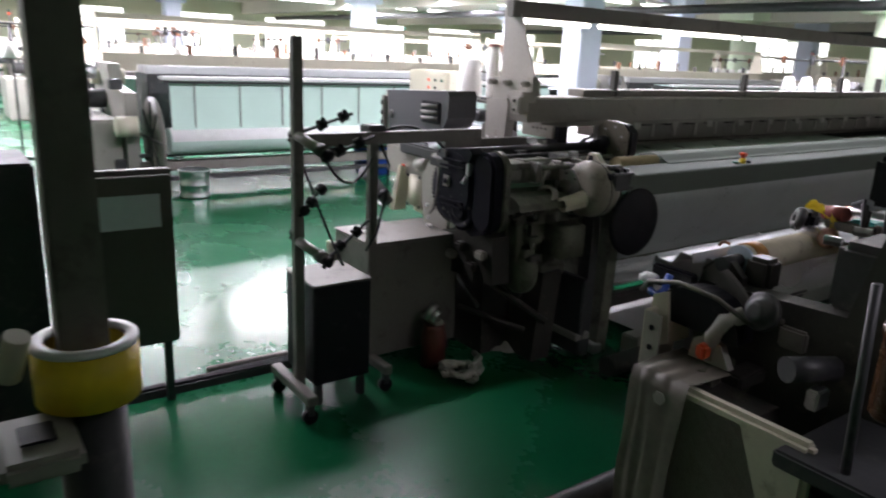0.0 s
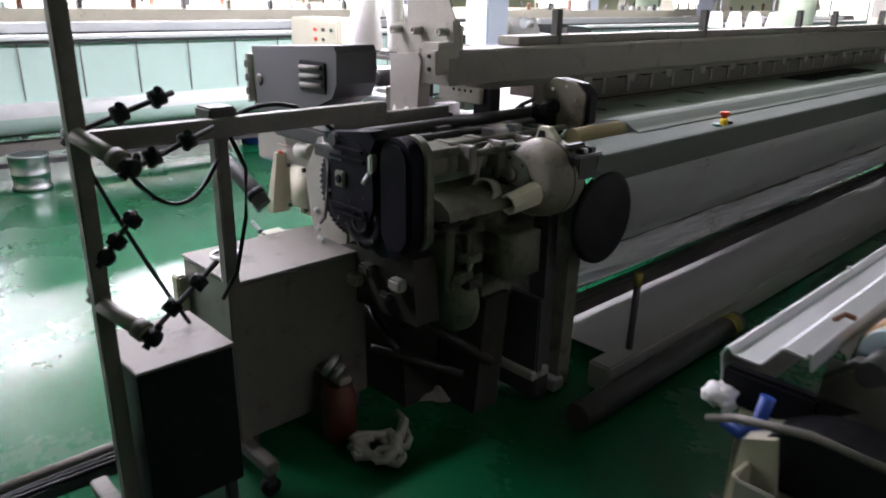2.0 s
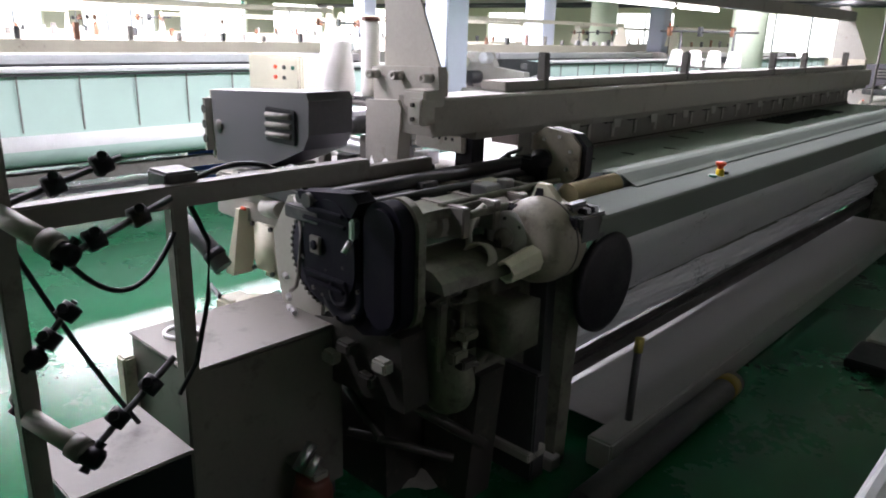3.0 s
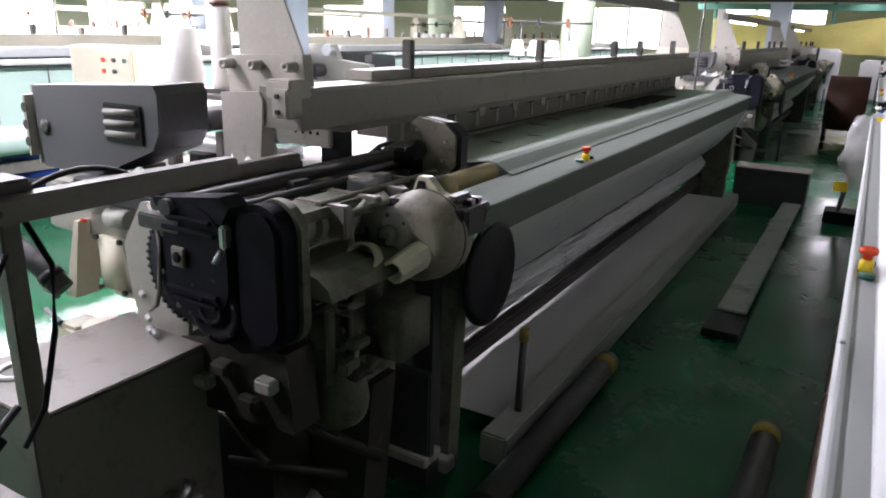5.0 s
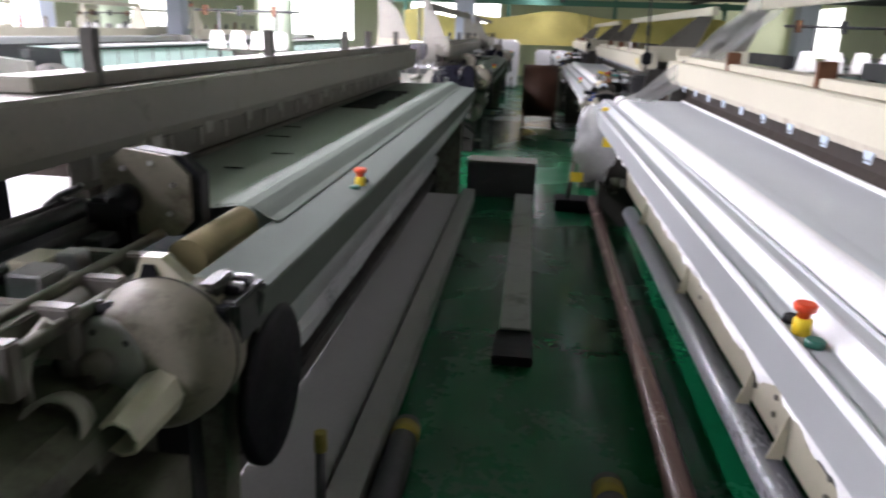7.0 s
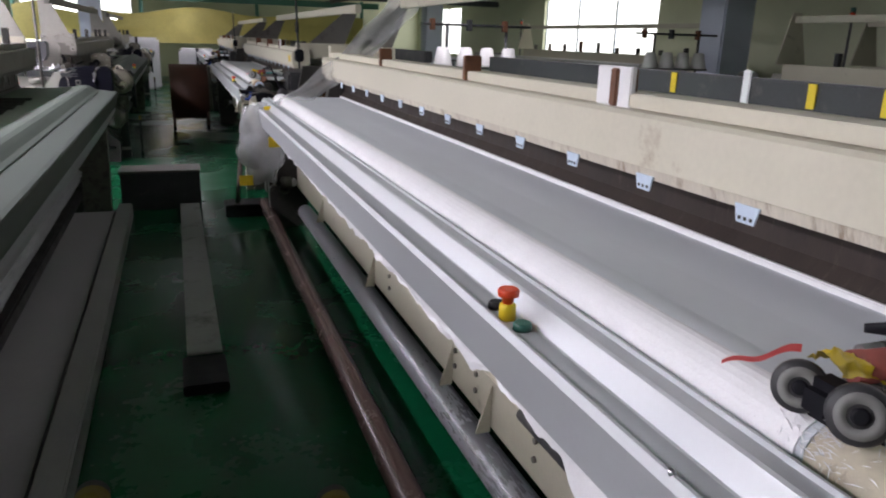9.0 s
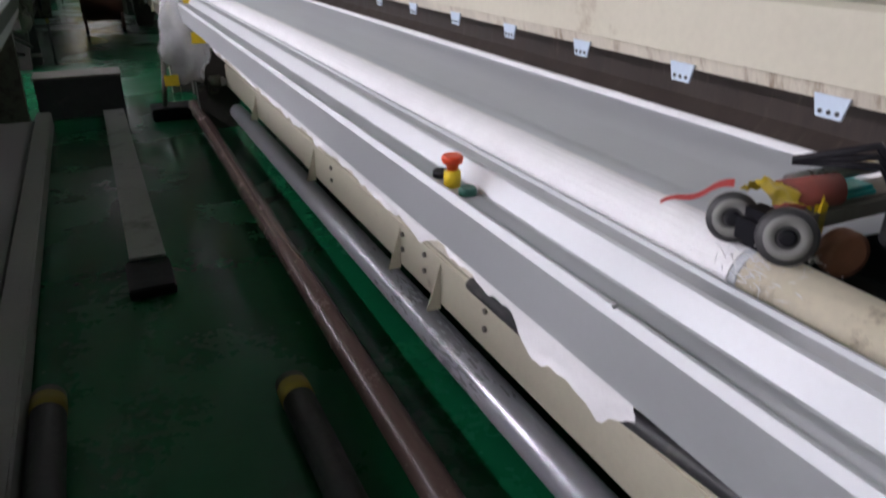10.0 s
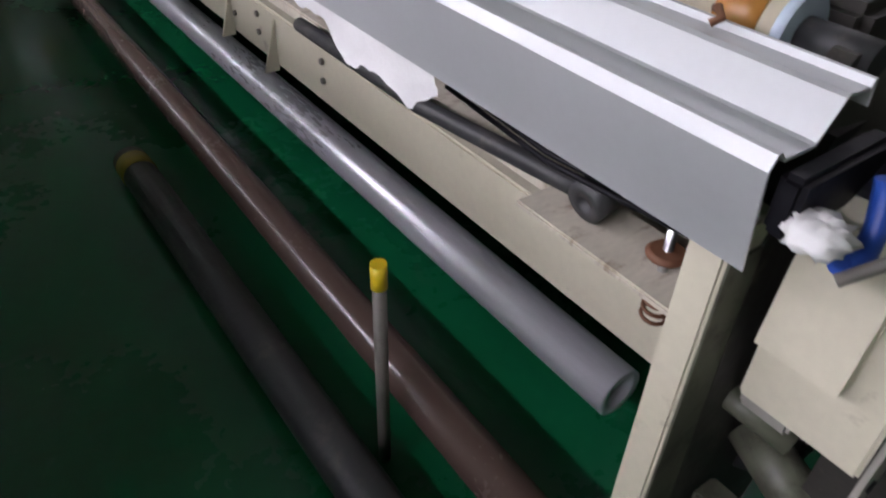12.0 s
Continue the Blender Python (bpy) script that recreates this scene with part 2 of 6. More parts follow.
def lathe(bm, a, way, prof, seg=28):
    """A turned piece: prof holds (distance along the axis, radius)."""
    a, q = Vector(a), Vector(way).to_track_quat("Z", "Y").to_matrix()
    rings = [[bm.verts.new(a + q @ Vector((r * math.cos(2 * math.pi * i / seg), r * math.sin(2 * math.pi * i / seg), d))) for i in range(seg)] for d, r in prof]
    bm.faces.new(rings[0][::-1])
    bm.faces.new(rings[-1])
    for p, k in zip(rings, rings[1:]):
        for i in range(seg):
            j = (i + 1) % seg
            bm.faces.new((p[i], p[j], k[j], k[i])).smooth = True
    return bm


def prism(bm, pts, y0, y1, axis="y"):
    """A closed outline of (x, z), or (y, z) for axis x, or (x, y) for axis z, drawn out along the axis."""
    def at(p, d):
        return (p[0], d, p[1]) if axis == "y" else (d, p[0], p[1]) if axis == "x" else (p[0], p[1], d)
    lo, hi = [bm.verts.new(at(p, y0)) for p in pts], [bm.verts.new(at(p, y1)) for p in pts]
    bm.faces.new(lo)
    bm.faces.new(hi[::-1])
    for i in range(len(pts)):
        j = (i + 1) % len(pts)
        bm.faces.new((lo[i], hi[i], hi[j], lo[j]))
    return bm


def bent(bm, pts, y0, y1, thick=0.003):
    """A bent sheet: an open line of (x, z) with a thickness, drawn out along y."""
    pts = [Vector((p[0], p[1])) for p in pts]
    off = []
    for i, p in enumerate(pts):
        d = (pts[min(i + 1, len(pts) - 1)] - pts[max(i - 1, 0)]).normalized()
        off.append(p + thick * Vector((-d.y, d.x)))
    return prism(bm, [tuple(p) for p in pts] + [tuple(p) for p in off[::-1]], y0, y1)


def pipe(bm, pts, r, seg=8):
    """A hose or wire along points."""
    pts = [Vector(p) for p in pts]
    rings = []
    for i, p in enumerate(pts):
        d = pts[min(i + 1, len(pts) - 1)] - pts[max(i - 1, 0)]
        q = d.to_track_quat("Z", "Y").to_matrix()
        rings.append([bm.verts.new(p + q @ Vector((r * math.cos(2 * math.pi * k / seg), r * math.sin(2 * math.pi * k / seg), 0))) for k in range(seg)])
    for a, b in zip(rings, rings[1:]):
        for k in range(seg):
            j = (k + 1) % seg
            bm.faces.new((a[k], a[j], b[j], b[k])).smooth = True
    bm.faces.new(rings[0][::-1])
    bm.faces.new(rings[-1])
    return bm


def sag(a, b, drop, n=10):
    a, b = Vector(a), Vector(b)
    return [a.lerp(b, i / n) - Vector((0, 0, drop * 4 * (i / n) * (1 - i / n))) for i in range(n + 1)]


def sheet(fn, nu, nv, thick=0.0):
    """A loose sheet: fn(u, v) gives places for u and v from 0 to 1."""
    bm = bmesh.new()
    g = [[bm.verts.new(fn(i / nu, j / nv)) for j in range(nv + 1)] for i in range(nu + 1)]
    for i in range(nu):
        for j in range(nv):
            bm.faces.new((g[i][j], g[i + 1][j], g[i + 1][j + 1], g[i][j + 1])).smooth = True
    if thick:
        bmesh.ops.solidify(bm, geom=bm.faces[:], thickness=thick)
    return bm


def part(name, bm, material, parent=None, label=""):
    bmesh.ops.recalc_face_normals(bm, faces=bm.faces[:])
    me = bpy.data.meshes.new(name)
    bm.to_mesh(me)
    bm.free()
    me.materials.append(material)
    ob = new(name, me)
    if parent is not None:
        ob.parent = parent
    if label:
        ob["label"] = label
    return ob


def thing(name, label, category, group=""):
    ob = new(name)
    ob.empty_display_size = 0.1
    return tagged(ob, label, category, group)


def solid(name, bm, material, label, category, group="", kind=""):
    return tagged(part(name, bm, material), label, category, group, kind)

# ---- the hall ----
X0, X1, Y0, Y1, H = -26.0, 6.5, -5.5, 27.0, 2.8
solid("floor", bx(bmesh.new(), X0, X1, Y0, Y1, -0.2, 0.0), FLOOR, "glossy green painted concrete floor with scuffs", "floor", kind="structure")
solid("ceiling", bx(bmesh.new(), X0, X1, Y0, Y1, H, H + 0.2), CEIL, "dull beige painted ceiling", "ceiling", kind="structure")
solid("wall_south", bx(bmesh.new(), X0, X1, Y0 - 0.2, Y0, 0, H), WALL, "pale yellow painted wall", "wall", kind="structure")


def window_wall(name, axis, place, lo, hi, openings, z0, z1, material, label):
    """A wall with real openings from z0 to z1."""
    bm = bmesh.new()
    def slab(a, b, c, d):
        if axis == "x":
            bx(bm, place - 0.2, place, a, b, c, d)
        else:
            bx(bm, a, b, place, place + 0.2, c, d)
    slab(lo, hi, 0, z0)
    slab(lo, hi, z1, H)
    edge = lo
    for a, b in openings:
        slab(edge, a, z0, z1)
        edge = b
    slab(edge, hi, z0, z1)
    return solid(name, bm, material, label, "wall", kind="structure")


WEST = [(-4.0 + 3.6 * i, -1.6 + 3.6 * i) for i in range(8)]
window_wall("wall_west", "x", X0, Y0, Y1, WEST, 0.9, 2.35, WALL, "pale yellow wall with a row of large windows")
EAST = [(13.0, 17.4), (22.8, 26.6)]
window_wall("wall_east", "x", X1 + 0.2, Y0, Y1, EAST, 1.0, 2.35, WALL, "pale yellow wall with two large windows")
NORTH = [(-23.0, -20.0), (-17.5, -14.0), (-11.5, -8.0), (-6.0, -2.9)]
window_wall("wall_north", "y", Y1, X0, X1, NORTH, 1.0, 2.35, WALL, "pale yellow end wall with windows")


def window(name, axis, place, a, b, z0, z1):
    w = tagged(new(name), "bright frosted factory window in a pale frame", "window", kind="structure")
    bm = bmesh.new()
    n = 3
    for i in range(n + 1):
        c = a + (b - a) * i / n
        for lohi in ((c - 0.03, c + 0.03, z0, z1),):
            if axis == "x":
                bx(bm, place - 0.13, place - 0.07, lohi[0], lohi[1], z0, z1)
            else:
                bx(bm, lohi[0], lohi[1], place + 0.07, place + 0.13, z0, z1)
    part("window_frame", bm, BLUEPAINT, w)
    for i in range(n):
        c, d = a + (b - a) * i / n + 0.03, a + (b - a) * (i + 1) / n - 0.03
        bm = bx(bmesh.new(), place - 0.11, place - 0.10, c, d, z0, z1) if axis == "x" else bx(bmesh.new(), c, d, place + 0.10, place + 0.11, z0, z1)
        part("pane", bm, WINDOWGLOW, w)


for i, (a, b) in enumerate(WEST):
    window("window_%d" % (i + 1), "x", X0, a, b, 0.9, 2.35)
for i, (a, b) in enumerate(EAST):
    window("window_%d" % (i + 10), "x", X1 + 0.2, a, b, 1.0, 2.35)
for i, (a, b) in enumerate(NORTH):
    window("window_%d" % (i + 20), "y", Y1, a, b, 1.0, 2.35)

# ceiling beams
for i, y in enumerate((-3.0, 3.0, 9.5, 16.0, 22.0)):
    solid("ceiling_beam", bx(bmesh.new(), X0 + 0.01, X1 - 0.01, y, y + 0.35, 2.42, H - 0.003), CEIL, "wide beige concrete ceiling beam", "beam", "ceiling beams", "structure")
# columns
def column(x, y, w, material, label, around=False):
    c = thing("column", label, "column", "columns of the hall")
    shaft = cyl(bmesh.new(), (x, y, 0), (x, y, H - 0.36), w / 2, seg=28) if around else box(x - w / 2, x + w / 2, y - w / 2, y + w / 2, 0, H - 0.36, 0.02)
    part("shaft", shaft, material, c)
    part("capital", box(x - w * 0.75, x + w * 0.75, y - w * 0.75, y + w * 0.75, H - 0.36, H - 0.002, 0.02), material, c)


for x, y in ((-8.4, 8.6), (-10.1, 13.2), (-15.5, 8.6), (-17, 14.5), (-22, 6), (-3.5, 20.5), (-11.2, 20.5), (4.6, 9.0), (4.6, 20.0)):
    column(x, y, 0.45, BLUEPAINT, "square pale blue painted concrete column")
for x, y in ((-6.3, 14.3), (-10.2, 15.8)):
    column(x, y, 0.6, GREENCOL, "round pale green painted concrete column", True)

# tube fittings
def fitting(x, y, length):
    t = thing("ceiling_light", "long white fluorescent ceiling fitting, switched on", "ceiling light", "ceiling lights")
    part("housing", box(x - 0.09, x + 0.09, y - length / 2, y + length / 2, 2.57, 2.63), WHITE, t)
    for k in (-0.05, 0.05):
        part("tube", cyl(bmesh.new(), (x + k, y - length / 2 + 0.03, 2.548), (x + k, y + length / 2 - 0.03, 2.548), 0.014, seg=8), GLOW, t)
    for k in (-0.4, 0.4):
        part("hanger", cyl(bmesh.new(), (x, y + k * length, 2.63), (x, y + k * length, H), 0.006, seg=6), STEEL, t)


for lx, n, start in ((-4.15, 3, 3.5), (-10.2, 6, 0.2), (-13.5, 6, 0.2), (-18.0, 6, 0.2)):
    for i in range(n):
        fitting(lx, start + 2.6 * i, 2.2)
for y in (13.5, 16.1, 18.7):
    fitting(-6.0, y, 2.2)

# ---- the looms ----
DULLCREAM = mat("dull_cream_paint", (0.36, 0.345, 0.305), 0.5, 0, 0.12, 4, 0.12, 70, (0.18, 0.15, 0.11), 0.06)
APRON = mat("matt_grey_green_cloth", (0.145, 0.172, 0.148), 0.9, 0, 0.12, 3, 0.15, 200, spec=0.1)
COVERCLOTH = mat("cloth_covered_guard", (0.118, 0.138, 0.122), 0.9, 0, 0.12, 3, 0.12, 120, spec=0.15)


def loom_front(xf, s, y0, y1, cover_mat, cloth_mat, beam_mat, label, group, cloth_from, hang):
    """A wide loom seen from its cloth side. xf: its front edge; s: +1 when it lies to the left of the aisle."""
    def X(u):
        return xf - s * u
    def P(*uz):
        return [(X(u), z) for u, z in uz]
    L = thing("loom", label, "loom", group)
    # bent front cover
    cov = part("front_cover", bent(bmesh.new(), P(*([(0.030, 0.815), (0.013, 0.924), (0.020, 0.9375), (0.025, 0.9385), (0.033, 0.930), (0.072, 0.929), (0.076, 0.931), (0.099, 0.964), (0.104, 0.967), (0.135, 0.964), (0.137, 0.971), (0.142, 0.971), (0.146, 0.945)] if s < 0 else [(0.022, 0.833), (0.0, 0.936), (0.004, 0.944), (0.02, 0.948), (0.08, 0.955), (0.140, 0.962), (0.146, 0.950)])), y0, y1 - 0.05, 0.003 * s), cover_mat, L)
    # breast roller and the cloth over it
    part("breast_roller", cyl(bmesh.new(), (X(0.21), y0 + 0.12, 0.955), (X(0.21), y1 - 0.1, 0.955), 0.042, seg=24), TAN if s > 0 else CREAMROLL, L)
    c0 = cloth_from
    arc = [(0.166, 0.940)] + [(0.21 - 0.047 * math.cos(a), 0.955 + 0.047 * math.sin(a)) for a in [0.35 * k for k in range(1, 6)]] + [(0.30, 0.990), (0.45, 0.981), (0.648, 0.978)]
    part("cloth", bent(bmesh.new(), P(*arc), c0, y1 - 0.15, 0.002 * s), cloth_mat, L, "grey-green woven cloth" if s > 0 else "pale grey woven cloth")
    if s > 0:
        part("cloth_apron", bent(bmesh.new(), P((0.118, 0.9635), (0.140, 0.9715), (0.165, 0.9865), (0.185, 0.9975), (0.21, 1.0035), (0.24, 1.0015), (0.28, 0.9960)), c0 + 0.01, y1 - 0.16, 0.002), APRON, L, "grey-green cloth drawn over the roller")
    else:
        part("cloth_fold", bent(bmesh.new(), P(*[(0.21 - 0.0505 * math.cos(a), 0.955 + 0.0505 * math.sin(a)) for a in [0.25 * k for k in range(0, 9)]]), c0 + 0.01, y1 - 0.16, -0.002), WHITECLOTH, L)
    # reed rail, reed channel, beam
    part("reed_rail", box(X(0.648), X(0.662), y0 + 0.55, y1 - 0.15, 0.965, 0.992, 0.003), WHITE if s < 0 else GREYBOX, L)
    part("reed_channel", prism(bmesh.new(), P((0.664, 0.93), (0.664, 0.99), (0.69, 1.02), (0.69, 1.12), (0.86, 1.12), (0.86, 0.93)), y0 + 0.5, y1 - 0.12), DARKREED, L)
    if s > 0:
        part("reed_guard", box(X(0.652), X(0.660), y0 + 0.42, y1 - 0.2, 1.0, 1.118, 0.003), GREYBOX, L)
        k = y0 + 0.5
        while k < y1 - 0.3:
            part("guard_slot", box(X(0.646), X(0.6525), k, k + 0.028, 1.02, 1.10, 0.002), GREYCREAM, L)
            part("guard_clip", box(X(0.60), X(0.652), k + 0.08, k + 0.15, 1.095, 1.118, 0.003), BLACK, L)
            k += 0.21
        for i in range(14):
            part("temple_bar", box(X(0.40 + 0.008 * (i % 3)), X(0.60), 5.5 + 0.09 * i, 5.53 + 0.09 * i, 0.985, 0.993, 0.001), BLACK, L)
        for u0, yy, ln in ((0.42, 3.6, 0.06), (0.35, 3.9, 0.08), (0.5, 4.3, 0.1), (0.46, 3.35, 0.05), (0.55, 4.6, 0.08)):
            part("cloth_slit", box(X(u0), X(u0 + ln), yy, yy + 0.006, 0.984, 0.9875, 0), BLACK, L)
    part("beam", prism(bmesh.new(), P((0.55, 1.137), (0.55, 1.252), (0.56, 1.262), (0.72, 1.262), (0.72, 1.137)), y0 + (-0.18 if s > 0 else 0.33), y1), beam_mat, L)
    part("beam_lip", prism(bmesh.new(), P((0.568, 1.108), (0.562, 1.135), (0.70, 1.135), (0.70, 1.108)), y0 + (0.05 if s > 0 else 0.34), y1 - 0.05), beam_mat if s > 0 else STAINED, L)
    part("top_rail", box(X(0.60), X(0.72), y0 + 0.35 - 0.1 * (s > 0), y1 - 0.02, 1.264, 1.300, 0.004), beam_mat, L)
    # hanging guide plates
    tab = prism(bmesh.new(), [(-0.034, 0), (0.034, 0), (0.024, -0.037), (-0.024, -0.037)], -0.002, 0.002, "x")
    me = None
    k = 0
    y = y0 + 0.681
    while y < y1 - 0.3:
        if me is None:
            t = part("guide_plate", tab, PALEBLUE if s < 0 else GREYCREAM, L)
            me = t.data
        else:
            t = new("guide_plate", me)
            t.parent = L
        t.matrix_basis = pose(X(0.562), y, 1.118)
        if s < 0 and y < 5.0:
            for dy in (-0.016, 0.0, 0.016):
                h = part("plate_hole", cyl(bmesh.new(), (-0.0035, dy, -0.027), (-0.002, dy, -0.027), 0.0042, seg=8), DARK, t)
        y += 0.345
    # posts on the beam
    ct = 1.405 if s > 0 else 1.36
    for y in ([3.17, 4.43, 5.69, 6.3, 7.3] if s > 0 else [3.24, 4.31, 5.6]):
        b = part("clamp", box(X(0.60 if s > 0 else 0.59), X(0.64 if s > 0 else 0.66), y - 0.016, y + 0.016, 1.263, ct, 0.004), OILED if s > 0 else RUST, L)
    # frames, warp side
    for y, w in ((y0 + 0.02, 0.07), (y1 - 0.12, 0.10)):
        top = 0.93 if s > 0 else 1.14
        part("side_frame", prism(bmesh.new(), P((0.12, 0.0), (0.10, 0.80), (0.16, 0.90), (0.55, 0.92), (0.60, top), (0.95, top), (1.0, 0.85), (1.55, 0.80), (1.6, 0.0), (1.35, 0.0), (1.25, 0.35), (0.45, 0.35), (0.35, 0.0)), y, y + w), DUSTY if s > 0 else OILED, L)
    e = 1.5 if s > 0 else 0.25
    part("heald_box", box(X(0.88), X(1.2), y0 + e, y1 - 0.3, 0.45, 1.12, 0.01), DARK, L)
    for k in range(4):
        part("heald_frame", box(X(0.90 + 0.08 * k), X(0.93 + 0.08 * k), y0 + e, y1 - 0.3, 1.12, 1.17 + 0.01 * (k % 2), 0.003), STEEL, L)
    wb = part("warp_beam", cyl(bmesh.new(), (X(1.75), y0 + 0.25, 0.55), (X(1.75), y1 - 0.3, 0.55), 0.24, seg=28), SHEET, L)
    for y in (y0 + 0.22, y1 - 0.3):
        part("warp_beam_flange", lathe(bmesh.new(), (X(1.75), y, 0.55), (0, 1, 0), [(0, 0.38), (0.0, 0.40), (0.02, 0.40), (0.02, 0.38)]), GREYBOX, wb)
    part("back_rest", cyl(bmesh.new(), (X(1.9), y0 + 0.2, 1.02), (X(1.9), y1 - 0.2, 1.02), 0.06, seg=20), STEEL, L)
    part("warp_threads", bent(bmesh.new(), P((1.2, 0.99), (1.9, 1.085), (1.955, 1.03), (1.99, 0.55)), y0 + e, y1 - 0.35, 0.002), SHEET, L)
    part("under_rail", box(X(0.32 if s < 0 else 0.36), X(0.43), y0 + 0.08, y1 - 0.12, 0.305, 0.468, 0.006), CREAM if s < 0 else DUSTY, L)
    # lamp bar on two support plates
    bar = part("lamp_bar", (box(X(0.75), X(0.81), y0 - 0.15, y1 + 0.02, 1.655, 1.735, 0.006) if s > 0 else box(X(1.09), X(1.15), y0, y1 + 0.14, 1.63, 1.705, 0.006)), GREYBOX if s > 0 else CREAM, L)
    if s > 0:
        for a, b in ((2.62, 3.10), (3.18, 4.55), (4.62, 5.12)):
            part("lamp_tube", cyl(bmesh.new(), (X(0.785), a, 1.640), (X(0.785), b, 1.640), 0.012, seg=8), GLOW, bar)
    for y in (y0 - 0.1 if s > 0 else y0 + 0.40, y1 - 0.04):
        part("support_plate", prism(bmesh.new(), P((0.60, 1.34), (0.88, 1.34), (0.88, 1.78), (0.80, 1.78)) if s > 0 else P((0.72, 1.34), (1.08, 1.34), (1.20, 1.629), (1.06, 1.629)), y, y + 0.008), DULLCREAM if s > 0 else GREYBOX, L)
        part("support_foot", prism(bmesh.new(), P((0.60, 1.262), (0.60, 1.345), ((0.89 if s > 0 else 1.10), 1.345), ((0.89 if s > 0 else 1.10), 1.20), (0.74, 1.20), (0.72, 1.262)), y - 0.03, y + 0.035), CREAM, L)
    # stop buttons in the cover's groove
    by = 3.614 if s > 0 else 2.682
    bu, bz = (0.040, 0.014) if s > 0 else (0.048, -0.002)
    st = part("stop_button", lathe(bmesh.new(), (X(bu), by, 0.963 + bz), (0, 0, 1), [(0, 0.010), (0.012, 0.012), (0.014, 0.019), (0.024, 0.0205), (0.028, 0.017)], 20), RED, L, "red mushroom stop button")
    part("collar", lathe(bmesh.new(), (X(bu), by, 0.932 + bz), (0, 0, 1), [(0, 0.016), (0.028, 0.0155), (0.031, 0.012)], 18), YELLOW, st, "yellow collar")
    for dy, m in ((0.055, BLACK), (-0.055, GREENBTN)):
        part("push_button", lathe(bmesh.new(), (X(bu + 0.004), by + dy, 0.933 + bz), (0, 0, 1), [(0, 0.017), (0.010, 0.017), (0.013, 0.014)], 18), m, L)
    return L, X, P


# the grey loom's beam: GREYCREAM dimmed in colour against the tube row's light
A, XA, PA = loom_front(-2.20, 1, 2.66, 7.9, COVERCLOTH, CLOTH_A, mat("dimmed_dusty_beam_paint", (0.20, 0.19, 0.165), 0.5, 0, 0.15, 4, 0.15, 70, (0.10, 0.09, 0.075), 0.14), "wide grey loom with dull grey-green cloth, standing idle", "looms along the aisle", 3.07, True)
B, XB, PB = loom_front(-1.27, -1, 1.65, 7.1, COVER_B, CLOTH_B, BEAMCREAM, "wide cream loom with silver cover and pale cloth", "looms along the aisle", 2.12, False)

# hanging cloth in front of the grey loom, down over its take-up roll
ROLLX, ROLLZ, ROLLR = -2.602, 0.302, 0.082
DROP = [(-2.206, 0.93), (-2.228, 0.80), (-2.31, 0.66), (-2.43, 0.50), (-2.555, 0.392)] + [(ROLLX + (ROLLR + 0.003) * math.cos(a), ROLLZ + (ROLLR + 0.003) * math.sin(a)) for a in [1.25 - 0.32 * k for k in range(8)]]


def hang(u, v):
    y = 2.70 + 5.1 * u
    f = v * (len(DROP) - 1)
    i = min(len(DROP) - 2, int(f))
    k = f - i
    x, z = DROP[i][0] + (DROP[i + 1][0] - DROP[i][0]) * k, DROP[i][1] + (DROP[i + 1][1] - DROP[i][1]) * k
    low = min(1, max(0, v - 0.12) * 4)
    crease = noise.noise(Vector((y * 1.3 + v * 7, v * 9, 0.3))) * 0.012 + abs(noise.noise(Vector((y * 3.2 - v * 11, v * 6, 5)))) * 0.016 + noise.noise(Vector((y * 9 + v * 20, v * 14, 8))) * 0.004
    return (x + low * crease, y + 0.30 * v * (1 - u), z + 0.6 * low * crease)


part("hanging_cloth", sheet(hang, 260, 60), mat("shiny_grey_cloth", (0.47, 0.485, 0.50), 0.32, 0.1, 0.12, 3, 0.12, 60), A, "hanging shiny grey cloth")
part("take_up_roll", cyl(bmesh.new(), (ROLLX, 2.9, ROLLZ), (ROLLX, 7.7, ROLLZ), ROLLR - 0.012, seg=32), DARK, A)
part("press_rail", box(-2.580, -2.515, 2.9, 7.7, 0.125, 0.20, 0.01), OILED, A)
for y in (2.84, 7.70):
    part("roll_bearing", box(ROLLX - 0.09, ROLLX + 0.09, y, y + 0.05, 0.0, 0.34, 0.01), OILED, A)
solid("metal_tray", bent(bmesh.new(), [(-2.74, 0.02), (-2.735, 0.075), (-2.272, 0.075), (-2.268, 0.02)], 2.95, 7.45, 0.003), PLATE, "long grey metal tray on the floor under the loom", "tray")
solid("grey_bar", box(-2.250, -2.150, 2.78, 7.55, 0.0, 0.115, 0.008), PLATE, "long dull grey square metal bar lying on the floor", "bar")
# rods on the floor in front of the cream loom
solid("brown_pipe", cyl(bmesh.new(), (-1.224, 0.95, 0.108), (-1.156, 7.35, 0.108), 0.047, seg=20), RODBROWN, "long brown painted pipe lying on the floor", "pipe")
solid("cloth_roller", cyl(bmesh.new(), (-0.93, 1.93, 0.165), (-0.93, 6.75, 0.165), 0.054, seg=32, hole=0.03), ROLLSTEEL, "long shiny steel cloth roller under the loom", "roller")
# board in the aisle
solid("grey_board", box(-1.80, -1.65, 4.66, 7.70, 0.045, 0.06, 0.003), PLANK, "long grey board lying along the aisle", "board")

# ---- drive end of the grey loom ----
def capsule(bm, cx, cz, hw, hh, y0, y1, seg=10):
    r = min(hw, hh)
    pts = []
    for q, (sx, sz) in enumerate(((1, 1), (-1, 1), (-1, -1), (1, -1))):
        for i in range(seg + 1):
            a = math.pi / 2 * (q + i / seg)
            pts.append((cx + sx * (hw - r) + r * math.cos(a), cz + sz * (hh - r) + r * math.sin(a)))
    return prism(bm, pts, y0, y1)


